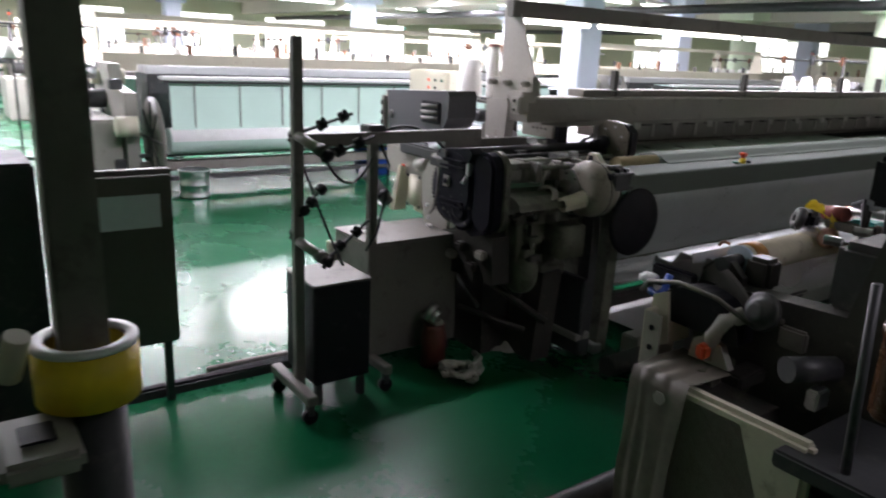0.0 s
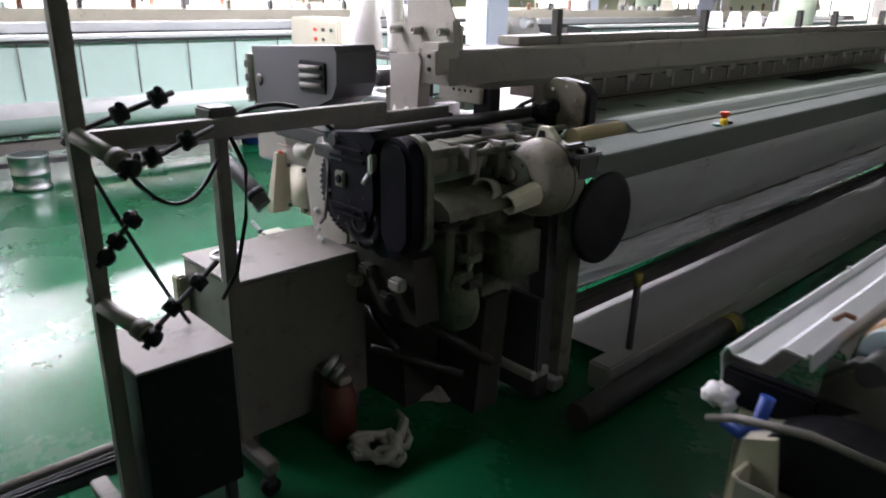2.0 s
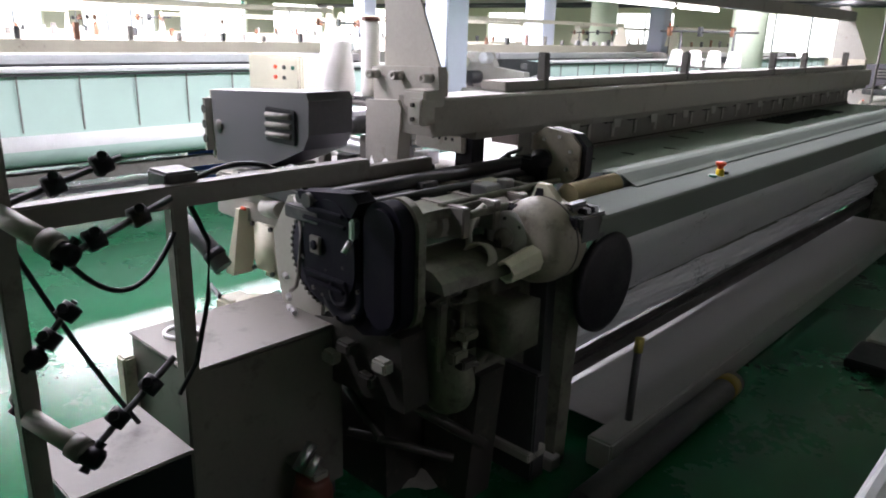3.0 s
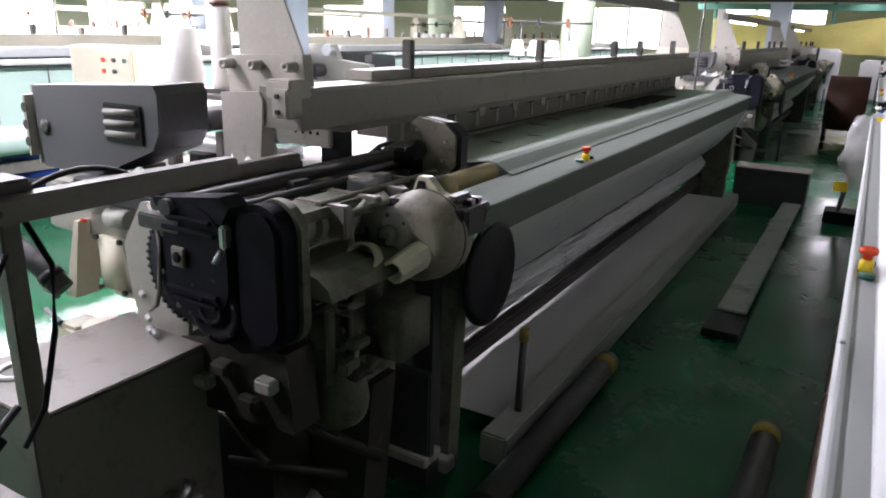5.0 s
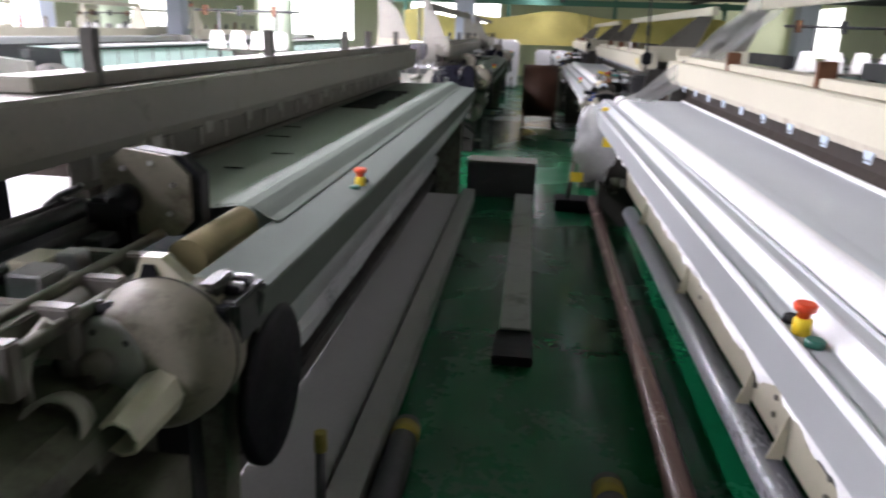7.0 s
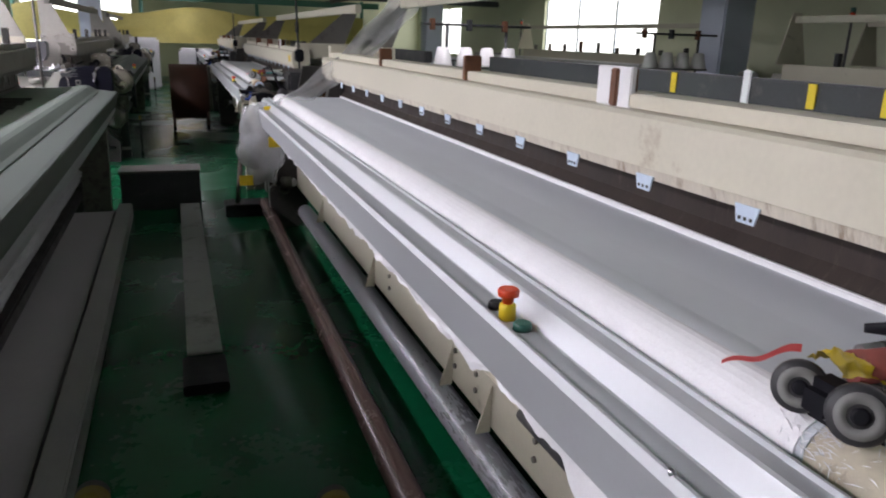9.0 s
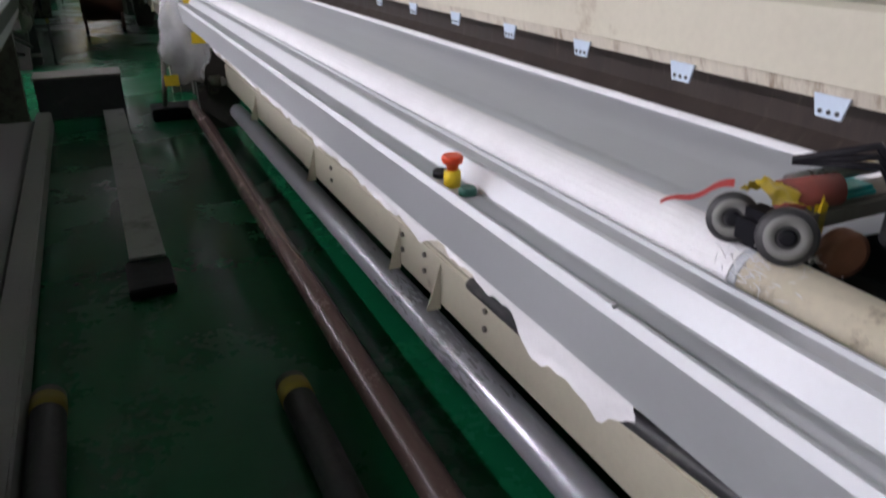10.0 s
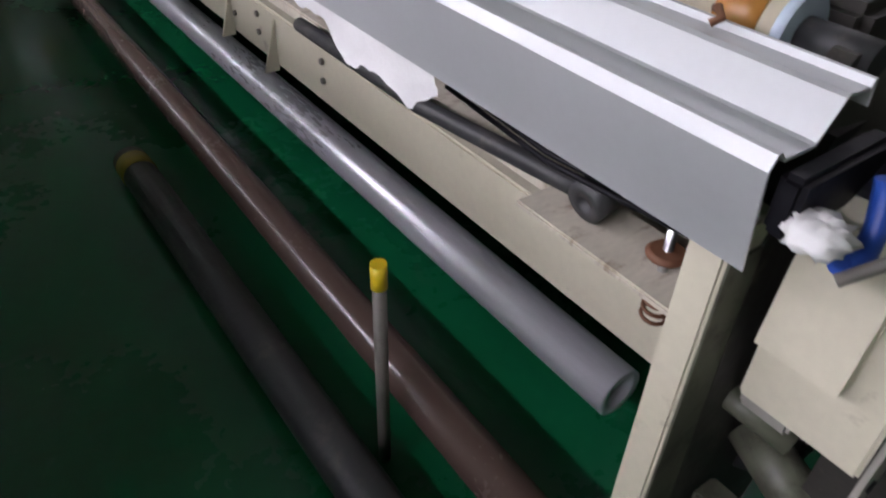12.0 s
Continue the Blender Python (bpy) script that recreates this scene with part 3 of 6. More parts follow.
def bolt(bm, p, way, r=0.008, h=0.007):
    p = Vector(p)
    return cyl(bm, p, p + Vector(way).normalized() * h, r, seg=6)


def bolts(name, places, way, material, parent, r=0.008):
    for p in places:
        part(name, bolt(bmesh.new(), p, way, r), material, parent)


# toothed black clutch disc on a cream plate
part("edge_plate", prism(bmesh.new(), [(-2.80, 1.0), (-2.925, 0.978), (-3.015, 0.848), (-3.0, 0.71), (-2.965, 0.578), (-2.90, 0.555), (-2.78, 0.58), (-2.74, 0.99)], 2.022, 2.036), DULLCREAM, A, "cream polygonal edge plate")
gd = part("clutch_disc", lathe(bmesh.new(), (-2.738, 2.020, 0.83), (0, -1, 0), [(0, 0.160), (0.010, 0.160), (0.012, 0.146), (0.016, 0.144), (0.018, 0.06)], 48), CLUTCH, A, "black toothed clutch disc")
for i in range(46):
    a = 2 * math.pi * i / 46
    c = Vector((-2.738 + 0.153 * math.cos(a), 2.006, 0.83 + 0.153 * math.sin(a)))
    part("tooth", box(c.x - 0.0045, c.x + 0.0045, c.y - 0.004, c.y + 0.006, c.z - 0.0045, c.z + 0.0045, 0), OILED, gd)
# black cover over the clutch, with ribs, lobes and a hub
cov = part("clutch_cover", capsule(bmesh.new(), -2.668, 0.865, 0.135, 0.172, 1.975, 2.018), CLUTCH, A, "black oily clutch cover")
part("cover_step", capsule(bmesh.new(), -2.655, 0.872, 0.112, 0.148, 1.962, 1.9745), CLUTCH, cov)
part("cover_shoulder", prism(bmesh.new(), [(-2.79, 1.0), (-2.80, 1.022), (-2.56, 1.052), (-2.53, 1.03), (-2.56, 0.985)], 1.965, 2.03), CLUTCH, cov)
for z, w in ((0.985, 0.085), (0.955, 0.10), (0.795, 0.10), (0.768, 0.09)):
    part("rib", box(-2.66 - w, -2.645 + 0.7 * w, 1.950, 1.9625, z - 0.006, z + 0.006, 0.003), CLUTCH, cov)
for a in (0.5, 1.15, 1.95, 2.7, 3.4, 4.1):
    part("cover_bolt", bolt(bmesh.new(), (-2.668 + 0.118 * math.cos(a), 1.976, 0.865 + 0.150 * math.sin(a)), (0, -1, 0), 0.008, 0.012), OILED, cov)
part("square_plate", box(-2.729, -2.683, 1.950, 1.9615, 0.856, 0.908, 0.003), GREYBOX, cov, "small grey square plate")
part("plate_boss", lathe(bmesh.new(), (-2.706, 1.951, 0.882), (0, -1, 0), [(0, 0.015), (0.005, 0.014), (0.006, 0.006)], 16), CLUTCH, cov)
lob = part("hub_lobe", lathe(bmesh.new(), (-2.612, 2.01, 0.758), (0, -1, 0), [(0, 0.098), (0.032, 0.098), (0.040, 0.090), (0.042, 0.070), (0.036, 0.064), (0.036, 0.046), (0.050, 0.044), (0.052, 0.030), (0.044, 0.026)], 40), CLUTCH, A, "round black hub lobe")
for a in (0.3, 1.35, 2.4, 3.45, 4.5, 5.55):
    part("lobe_bolt", bolt(bmesh.new(), (-2.612 + 0.081 * math.cos(a), 1.970, 0.758 + 0.081 * math.sin(a)), (0, -1, 0), 0.006, 0.008), OILED, lob)
h2 = part("belt_cover", capsule(bmesh.new(), -2.457, 0.862, 0.076, 0.184, 1.985, 2.032), CLUTCH, A, "smooth black rounded belt cover")
part("cover_ridge", capsule(bmesh.new(), -2.457, 0.862, 0.060, 0.166, 1.972, 1.9845), CLUTCH, h2)
part("cover_tail", prism(bmesh.new(), [(-2.53, 0.74), (-2.60, 0.665), (-2.54, 0.645), (-2.44, 0.675), (-2.40, 0.74)], 1.99, 2.03), CLUTCH, h2)
part("steel_latch", box(-2.562, -2.540, 1.955, 1.985, 0.925, 0.985, 0.006), STEEL, A)
part("latch_pin", cyl(bmesh.new(), (-2.552, 1.955, 0.925), (-2.556, 1.935, 0.895), 0.008, seg=10), STEEL, A)
part("back_shell", capsule(bmesh.new(), -2.448, 0.865, 0.080, 0.186, 2.033, 2.060), DUSTY, A)
part("loop_cable", pipe(bmesh.new(), [(-2.86, 2.0, 0.985), (-2.825, 1.985, 0.965), (-2.80, 1.975, 0.91), (-2.797, 1.97, 0.85), (-2.81, 1.97, 0.77), (-2.84, 1.98, 0.715), (-2.885, 1.99, 0.685)], 0.0065, 8), GREYBOX, A)
for p in ((-2.955, 2.02, 0.712), (-2.905, 1.995, 0.660), (-2.875, 1.99, 0.625), (-2.925, 2.01, 0.615)):
    part("brass_fitting", cyl(bmesh.new(), p, (p[0] + 0.035, p[1] - 0.02, p[2] + 0.004), 0.010, 0.007, seg=8), STEEL, A)
part("under_casting", prism(bmesh.new(), [(-2.90, 0.56), (-2.80, 0.62), (-2.60, 0.66), (-2.42, 0.66), (-2.40, 0.44), (-2.86, 0.42)], 2.02, 2.12), OILED, A)
for i, (x, z) in enumerate(((-2.80, 0.55), (-2.70, 0.52), (-2.62, 0.58), (-2.54, 0.50), (-2.47, 0.57))):
    part("under_lug", box(x - 0.03, x + 0.03, 1.985 - 0.006 * (i % 3), 2.02, z - 0.018, z + 0.022, 0.008), (OILED, GREYCREAM, OILED)[i % 3], A)
# pale castings behind the control box
pc = part("pump_casting", casting(-3.40, -3.06, 2.14, 2.44, 0.58, 0.88, 0.07), CREAM, A, "cream pump casting")
part("pump_cover", casting(-3.26, -3.07, 2.08, 2.16, 0.62, 0.86, 0.038), CREAM, pc)
part("pump_top", casting(-3.36, -3.12, 2.10, 2.36, 0.86, 0.91, 0.022), GREYCREAM, pc)
part("pump_neck", cyl(bmesh.new(), (-3.16, 2.10, 0.885), (-3.02, 2.06, 0.905), 0.035, 0.028, seg=20), GREYCREAM, pc)
for x, z in ((-3.22, 0.82), (-3.11, 0.82), (-3.22, 0.66), (-3.11, 0.66), (-3.34, 0.76)):
    part("pump_bolt", bolt(bmesh.new(), (x, 2.078 if x > -3.3 else 2.138, z), (0, -1, 0), 0.009, 0.010), OILED, pc)
part("pump_rib", prism(bmesh.new(), [(-3.39, 0.60), (-3.30, 0.86), (-3.28, 0.86), (-3.34, 0.60)], 2.06, 2.14), CREAM, pc)
part("red_tag", cyl(bmesh.new(), (-3.27, 2.07, 0.858), (-3.27, 2.075, 0.868), 0.010, seg=10), RED, pc, "red plug")
part("suction_elbow", pipe(bmesh.new(), [(-3.50, 1.95, 0.80), (-3.44, 1.96, 0.775), (-3.36, 1.98, 0.72), (-3.30, 2.0, 0.655)], 0.034, 14), DARK, A, "dark grey suction elbow")
part("elbow_band", cyl(bmesh.new(), (-3.345, 1.985, 0.705), (-3.325, 1.992, 0.685), 0.039, seg=18), BLACK, A)
for i in range(3):
    part("pump_rod", cyl(bmesh.new(), (-3.52, 2.06, 0.52 + 0.09 * i), (-3.34, 2.0, 0.535 + 0.09 * i), 0.010, seg=8), DARK, A)
part("oil_cup", lathe(bmesh.new(), (-3.19, 2.05, 0.30), (0, 0, 1), [(0, 0.060), (0.225, 0.060), (0.23, 0.066), (0.252, 0.066), (0.255, 0.056), (0.258, 0.02)], 28), CREAM, A, "round cream oil cup")
part("oil_block", box(-3.36, -3.26, 1.99, 2.10, 0.30, 0.535, 0.012), CREAM, A)
part("cup_stand", box(-3.40, -2.98, 1.94, 2.14, 0.02, 0.31, 0.01), DUSTY, A)
# gearbox casting: greenish body, cream shaft housing and lugs
g = part("gearbox", casting(-2.60, -2.27, 2.19, 2.58, 0.44, 0.83, 0.12), DUSTY, A, "oily greenish cast gearbox")
part("gear_front", casting(-2.57, -2.35, 2.14, 2.26, 0.50, 0.77, 0.055), DUSTY, g)
for x in (-2.54, -2.46, -2.38):
    part("rib", box(x - 0.007, x + 0.007, 2.125, 2.16, 0.54, 0.75, 0.004), DUSTY, g)
bolts("bolt", [(-2.555, 2.15, 0.60), (-2.555, 2.15, 0.71), (-2.345, 2.15, 0.58), (-2.345, 2.15, 0.70), (-2.45, 2.145, 0.745)], (0, -1, 0), OILED, g, 0.010)
part("gear_lobe", lathe(bmesh.new(), (-2.42, 2.20, 0.50), (0, -1, 0), [(0, 0.125), (0.03, 0.120), (0.055, 0.09), (0.06, 0.03)], 32), DUSTY, g)
part("top_cover", prism(bmesh.new(), [(-2.60, 0.79), (-2.59, 0.825), (-2.565, 0.848), (-2.52, 0.86), (-2.44, 0.858), (-2.38, 0.845), (-2.345, 0.82), (-2.335, 0.79)], 2.10, 2.46), DUSTY, A)
part("shaft_housing", cyl(bmesh.new(), (-2.565, 2.08, 0.925), (-2.50, 2.64, 0.935), 0.047, seg=24), GREYCREAM, A, "cream shaft housing")
for y in (2.12, 2.34, 2.58):
    part("housing_band", cyl(bmesh.new(), (-2.565 + 0.116 * (y - 2.08), y, 0.925), (-2.562 + 0.116 * (y - 2.08), y + 0.022, 0.925), 0.052, seg=24), DULLCREAM, A)
part("base_frame", prism(bmesh.new(), [(-2.98, 0.0), (-2.95, 0.50), (-2.62, 0.52), (-2.60, 0.0)], 2.14, 2.52), OILED, A)
part("base_panel", box(-2.62, -2.30, 2.52, 2.56, 0.02, 0.42, 0.006), DARK, A)
part("gear_foot", prism(bmesh.new(), [(-2.60, 0.0), (-2.57, 0.47), (-2.36, 0.47), (-2.40, 0.0)], 2.30, 2.42), OILED, A)
for i, (x0, y0, z0, x1, y1, z1, r) in enumerate(((-2.62, 2.06, 0.50, -2.40, 2.20, 0.36, 0.016), (-2.78, 2.10, 0.38, -2.52, 2.04, 0.30, 0.013), (-2.56, 2.10, 0.42, -2.36, 2.34, 0.22, 0.018), (-2.70, 2.06, 0.24, -2.44, 2.28, 0.16, 0.014))):
    part("lever_rod", cyl(bmesh.new(), (x0, y0, z0), (x1, y1, z1), r, seg=12), OILED, A)
# long horizontal rails
for x, z, r, a, b, m in ((-2.80, 1.00, 0.016, 1.97, 3.0, DARK), (-2.74, 1.005, 0.022, 1.95, 2.95, DARK), (-2.66, 0.985, 0.012, 2.05, 2.95, DARK), (-2.50, 0.985, 0.011, 2.25, 2.85, DUSTY), (-2.43, 0.965, 0.012, 2.3, 2.75, DUSTY)):
    part("shaft", cyl(bmesh.new(), (x, a, z), (x, b, z), r, seg=14), m, A)
part("rail", box(-2.86, -2.70, 1.96, 3.02, 0.935, 0.975, 0.004), DARK, A)
part("shaft_cover", cyl(bmesh.new(), (-2.52, 2.24, 0.93), (-2.52, 2.62, 0.93), 0.045, seg=18), GREYCREAM, A)
for y in (2.28, 2.42, 2.56, 2.70):
    part("bracket", box(-2.60, -2.42, y - 0.016, y + 0.016, 0.90, 0.99, 0.004), GREYBOX, A)
part("rail_box", box(-2.60, -2.47, 2.12, 2.44, 0.955, 0.985, 0.004), DUSTY, A)
# take-off bell with hub and pipe
b = part("bell_casting", lathe(bmesh.new(), (-2.345, 2.46, 0.865), (0, 1, 0), [(0, 0.085), (0.006, 0.108), (0.03, 0.128), (0.07, 0.135), (0.13, 0.135), (0.16, 0.12), (0.19, 0.08)], 40), BELL, A, "cream cast bell housing")
WAY = (0.22, -1, 0.12)
part("hub_collar", lathe(bmesh.new(), (-2.405, 2.475, 0.885), WAY, [(-0.03, 0.088), (0.012, 0.088), (0.015, 0.070)], 36), BLACK, b, "black notched hub collar")
for i in range(30):
    a = 2 * math.pi * i / 30
    q = Vector(WAY).to_track_quat("Z", "Y").to_matrix()
    c = Vector((-2.405, 2.475, 0.885)) + q @ Vector((0.089 * math.cos(a), 0.089 * math.sin(a), 0.004))
    part("notch", box(c.x - 0.004, c.x + 0.004, c.y - 0.006, c.y + 0.006, c.z - 0.004, c.z + 0.004, 0), OILED, b)
part("hub", lathe(bmesh.new(), (-2.405, 2.462, 0.885), WAY, [(0, 0.072), (0.016, 0.070), (0.020, 0.054), (0.022, 0.02)], 32), PLATE, b, "worn steel hub")
part("hub_cap", lathe(bmesh.new(), (-2.405, 2.448, 0.878), WAY, [(0, 0.030), (0.03, 0.028), (0.036, 0.014)], 18), GREYBOX, b)
part("hub_lever", box(-2.425, -2.395, 2.405, 2.43, 0.80, 0.88, 0.006), OILED, b)
for a in (0.6, 1.7, 2.7, 3.8):
    part("hub_bolt", bolt(bmesh.new(), (-2.405 + 0.05 * math.cos(a), 2.45 + 0.014 * math.cos(a), 0.885 + 0.05 * math.sin(a)), WAY, 0.006, 0.008), DARK, b)
st = part("pipe_stub", cyl(bmesh.new(), (-2.322, 2.345, 0.806), (-2.305, 2.53, 0.840), 0.036, 0.046, seg=8, hole=0.029), CREAM, A, "cream octagonal pipe end")
part("stub_bore", cyl(bmesh.new(), (-2.312, 2.44, 0.823), (-2.311, 2.447, 0.825), 0.029, seg=16), OILED, st)
part("pipe_flange", cyl(bmesh.new(), (-2.307, 2.492, 0.833), (-2.305, 2.512, 0.836), 0.070, seg=32, hole=0.03), DULLCREAM, A)
part("flange_lug", lathe(bmesh.new(), (-2.312, 2.475, 0.893), (0, 1, 0.15), [(0, 0.018), (0.03, 0.022), (0.05, 0.014)], 16), DULLCREAM, A)
part("bell_seam", cyl(bmesh.new(), (-2.345, 2.545, 0.865), (-2.345, 2.552, 0.865), 0.1365, seg=40), OILED, b)
part("round_cup", cyl(bmesh.new(), (-2.398, 2.298, 0.842), (-2.408, 2.345, 0.828), 0.048, seg=28, hole=0.041), DULLCREAM, A, "cream open drip cup")
part("cup_floor", cyl(bmesh.new(), (-2.406, 2.335, 0.831), (-2.408, 2.345, 0.828), 0.040, seg=24), DUSTY, A)
part("cup_strap", pipe(bmesh.new(), [(-2.452, 2.33, 0.84), (-2.458, 2.335, 0.90), (-2.452, 2.35, 0.955), (-2.43, 2.37, 0.985)], 0.010, 8), DULLCREAM, A)
part("bell_arm", box(-2.29, -2.25, 2.56, 2.66, 0.955, 0.985, 0.008), OILED, A)
for i in range(4):
    part("zigzag_rib", box(-2.262, -2.225, 2.60 + 0.022 * i, 2.608 + 0.022 * i, 0.955, 0.972, 0.002), STEEL if i % 2 else BLACK, A)
part("crown_bracket", prism(bmesh.new(), [(-2.40, 0.98), (-2.375, 1.035), (-2.34, 1.035), (-2.28, 0.975)], 2.55, 2.58), CREAM, A)
part("clamp_block", box(-2.27, -2.21, 2.56, 2.70, 0.87, 0.955, 0.006), DARK, A)
part("clamp_jaw", box(-2.262, -2.222, 2.535, 2.56, 0.915, 0.955, 0.004), BLACK, A)
part("crown_slot", prism(bmesh.new(), [(-2.385, 0.985), (-2.372, 1.022), (-2.352, 1.022), (-2.345, 0.985)], 2.546, 2.5495), BLACK, A)
part("crown_screw", bolt(bmesh.new(), (-2.305, 2.55, 0.988), (0, -1, 0), 0.006, 0.006), STEEL, A)
part("handwheel", lathe(bmesh.new(), (-2.235, 2.74, 0.71), (1, 0, 0), [(0, 0.15), (0.006, 0.168), (0.022, 0.168), (0.028, 0.15), (0.030, 0.03)], 40), BLACK, A, "black solid handwheel")
part("wheel_axle", cyl(bmesh.new(), (-2.36, 2.74, 0.71), (-2.23, 2.74, 0.71), 0.03, seg=16), GREYCREAM, A)
part("drop_leg", prism(bmesh.new(), [(-2.40, 0.0), (-2.395, 0.72), (-2.325, 0.72), (-2.32, 0.0)], 2.57, 2.62), DARK, A)
part("cross_foot", box(-2.78, -2.30, 2.50, 2.60, 0.10, 0.135, 0.004), GREYCREAM, A)
part("floor_bar", box(-2.75, -2.30, 2.64, 2.70, 0.0, 0.05, 0.004), PLATE, A)
# ring plate by the cloth's edge
eight = [(-2.655, 0.965), (-2.49, 0.965), (-2.455, 1.0), (-2.452, 1.105), (-2.495, 1.145), (-2.60, 1.158), (-2.655, 1.12)]
part("ring_plate", prism(bmesh.new(), eight, 2.90, 2.912), BELL, A, "octagonal cream temple plate")
part("ring_rim", prism(bmesh.new(), [(x + 0.02, z) for x, z in eight], 2.913, 2.955), BLACK, A)
part("ring_hub", lathe(bmesh.new(), (-2.60, 2.90, 1.045), (0, -1, 0), [(0, 0.036), (0.03, 0.036), (0.04, 0.018), (0.055, 0.016)], 20), BLACK, A)
# added white plate in place of the bright background showing through the gap
part("bright_gap_plate", prism(bmesh.new(), [(3.02, 0.93), (3.34, 1.15), (3.345, 1.143), (3.025, 0.923)], -3.16, -2.90, "x"), WHITE, A, "white slanted plate standing in for a bright gap")
part("hook", pipe(bmesh.new(), [(-2.84, 2.95, 1.0), (-2.80, 2.95, 1.03), (-2.75, 2.95, 1.05), (-2.74, 2.95, 1.06)], 0.008, 8), DARK, A)
part("hook", pipe(bmesh.new(), [(-2.80, 2.95, 1.03), (-2.79, 2.95, 0.99)], 0.008, 8), DARK, A)
part("ring_foot", box(-2.68, -2.58, 2.86, 2.96, 0.93, 1.05, 0.01), BLACK, A)
bolts("bolt", [(-2.555 + 0.07 * math.cos(a), 2.898, 1.062 + 0.07 * math.sin(a)) for a in (0.3, 1.3, 2.3, 5.6)], (0, -1, 0), STEEL, A, 0.006)
part("temple_comb", box(-2.44, -2.40, 3.30, 3.9, 0.985, 0.991, 0.001), DARK, A)
# dark post, sensor box, white frame plates
part("dark_post", box(-3.0, -2.905, 2.86, 2.93, 0.92, 1.14, 0.004), BLACK, A)
part("sensor_box", box(-3.20, -2.94, 2.84, 2.92, 1.02, 1.10, 0.006), DULLCREAM, A, "cream sensor box with small holes")
for i in range(4):
    part("hole", cyl(bmesh.new(), (-3.10 + 0.035 * i, 2.838, 1.07), (-3.10 + 0.035 * i, 2.842, 1.07), 0.007, seg=10), BLACK, A)
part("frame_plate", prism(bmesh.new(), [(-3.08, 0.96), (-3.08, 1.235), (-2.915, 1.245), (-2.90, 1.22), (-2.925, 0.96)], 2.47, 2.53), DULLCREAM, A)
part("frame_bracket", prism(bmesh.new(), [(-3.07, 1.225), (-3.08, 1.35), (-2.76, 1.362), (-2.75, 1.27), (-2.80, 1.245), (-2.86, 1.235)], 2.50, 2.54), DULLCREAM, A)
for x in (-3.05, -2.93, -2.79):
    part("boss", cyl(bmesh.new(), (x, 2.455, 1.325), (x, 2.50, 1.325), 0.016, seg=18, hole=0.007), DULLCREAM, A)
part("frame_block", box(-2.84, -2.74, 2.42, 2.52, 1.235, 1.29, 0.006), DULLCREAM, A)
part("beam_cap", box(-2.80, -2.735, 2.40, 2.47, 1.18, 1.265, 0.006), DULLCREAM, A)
for z in (1.20, 1.245):
    part("cap_bolt", bolt(bmesh.new(), (-2.77, 2.40, z), (0, -1, 0), 0.008, 0.008), OILED, A)
# drive motor on its base
mo = part("motor_cover", prism(bmesh.new(), [(-3.58, 1.243), (-3.0, 1.275), (-2.985, 1.25), (-2.99, 1.14), (-3.02, 1.09), (-3.12, 1.05), (-3.30, 0.985), (-3.56, 0.985)], 2.15, 2.33), mat("dark_purplish_sheet_metal", (0.075, 0.072, 0.082), 0.45, 0, 0.2, 4, 0.1, 60), A, "dark purplish-grey sheet metal motor cover")
part("motor_end", box(-3.655, -3.583, 2.14, 2.32, 0.985, 1.24, 0.03), DULLCREAM, A)
for z in (1.06, 1.115, 1.17):
    part("vent_hole", cyl(bmesh.new(), (-3.62, 2.138, z), (-3.62, 2.1405, z), 0.016, seg=14), OILED, A)
part("fan_hub", lathe(bmesh.new(), (-3.53, 2.15, 1.115), (0, -1, 0), [(0, 0.020), (0.004, 0.026), (0.006, 0.012)], 20), OILED, A)
part("motor_window", box(-3.22, -3.05, 2.142, 2.151, 1.10, 1.215, 0.004), BLACK, mo)
for i in range(3):
    part("winding", cyl(bmesh.new(), (-3.21, 2.142, 1.125 + 0.032 * i), (-3.07, 2.142, 1.129 + 0.032 * i), 0.010, seg=10), GREYBOX, mo)
part("motor_foot", box(-3.30, -2.92, 2.06, 2.36, 0.93, 0.99, 0.01), DARK, A)
part("tissue", sheet(lambda u, v: (-3.12 + 0.11 * u + 0.02 * v, 2.08 + 0.05 * v, 0.996 + 0.035 * abs(math.sin(4 * u)) * (0.4 + v) + 0.015 * noise.noise(Vector((u * 6, v * 5, 3)))), 16, 8, 0.001), WHITECLOTH, A, "crumpled white tissue")
part("handle_bar", cyl(bmesh.new(), (-3.04, 2.1, 0.985), (-2.83, 2.06, 1.035), 0.022, seg=16, hole=0.013), STEEL, A)
part("frame_rail", box(-2.86, -2.82, 2.02, 2.55, 1.01, 1.055, 0.004), GREYBOX, A)
part("cotton_waste", sheet(lambda u, v: (-3.10 + 0.34 * u, 2.30 + 0.22 * v, 0.968 + 0.05 * math.sin(3.1 * u) * math.sin(3.1 * v) * (1 + noise.noise(Vector((u * 9, v * 9, 1)))) + 0.02 * noise.noise(Vector((u * 16, v * 16, 1)))), 26, 20), WHITECLOTH, A, "crumpled white cotton waste")
part("machine_bed", box(-3.5, -2.86, 2.1, 2.98, 0.80, 0.96, 0.01), GREYCREAM, A)
for i, (x, y) in enumerate(((-3.36, 2.5), (-3.18, 2.56))):
    f = part("weft_feeder", lathe(bmesh.new(), (x, y - 0.08, 1.13), (0, 1, 0), [(0, 0.02), (0.01, 0.034), (0.10, 0.034), (0.13, 0.044), (0.18, 0.044), (0.19, 0.02)], 20), DARK, A, "dark weft feeder drum")
    part("feeder_foot", box(x - 0.02, x + 0.02, y - 0.02, y + 0.02, 0.96, 1.09, 0.004), GREYBOX, f)
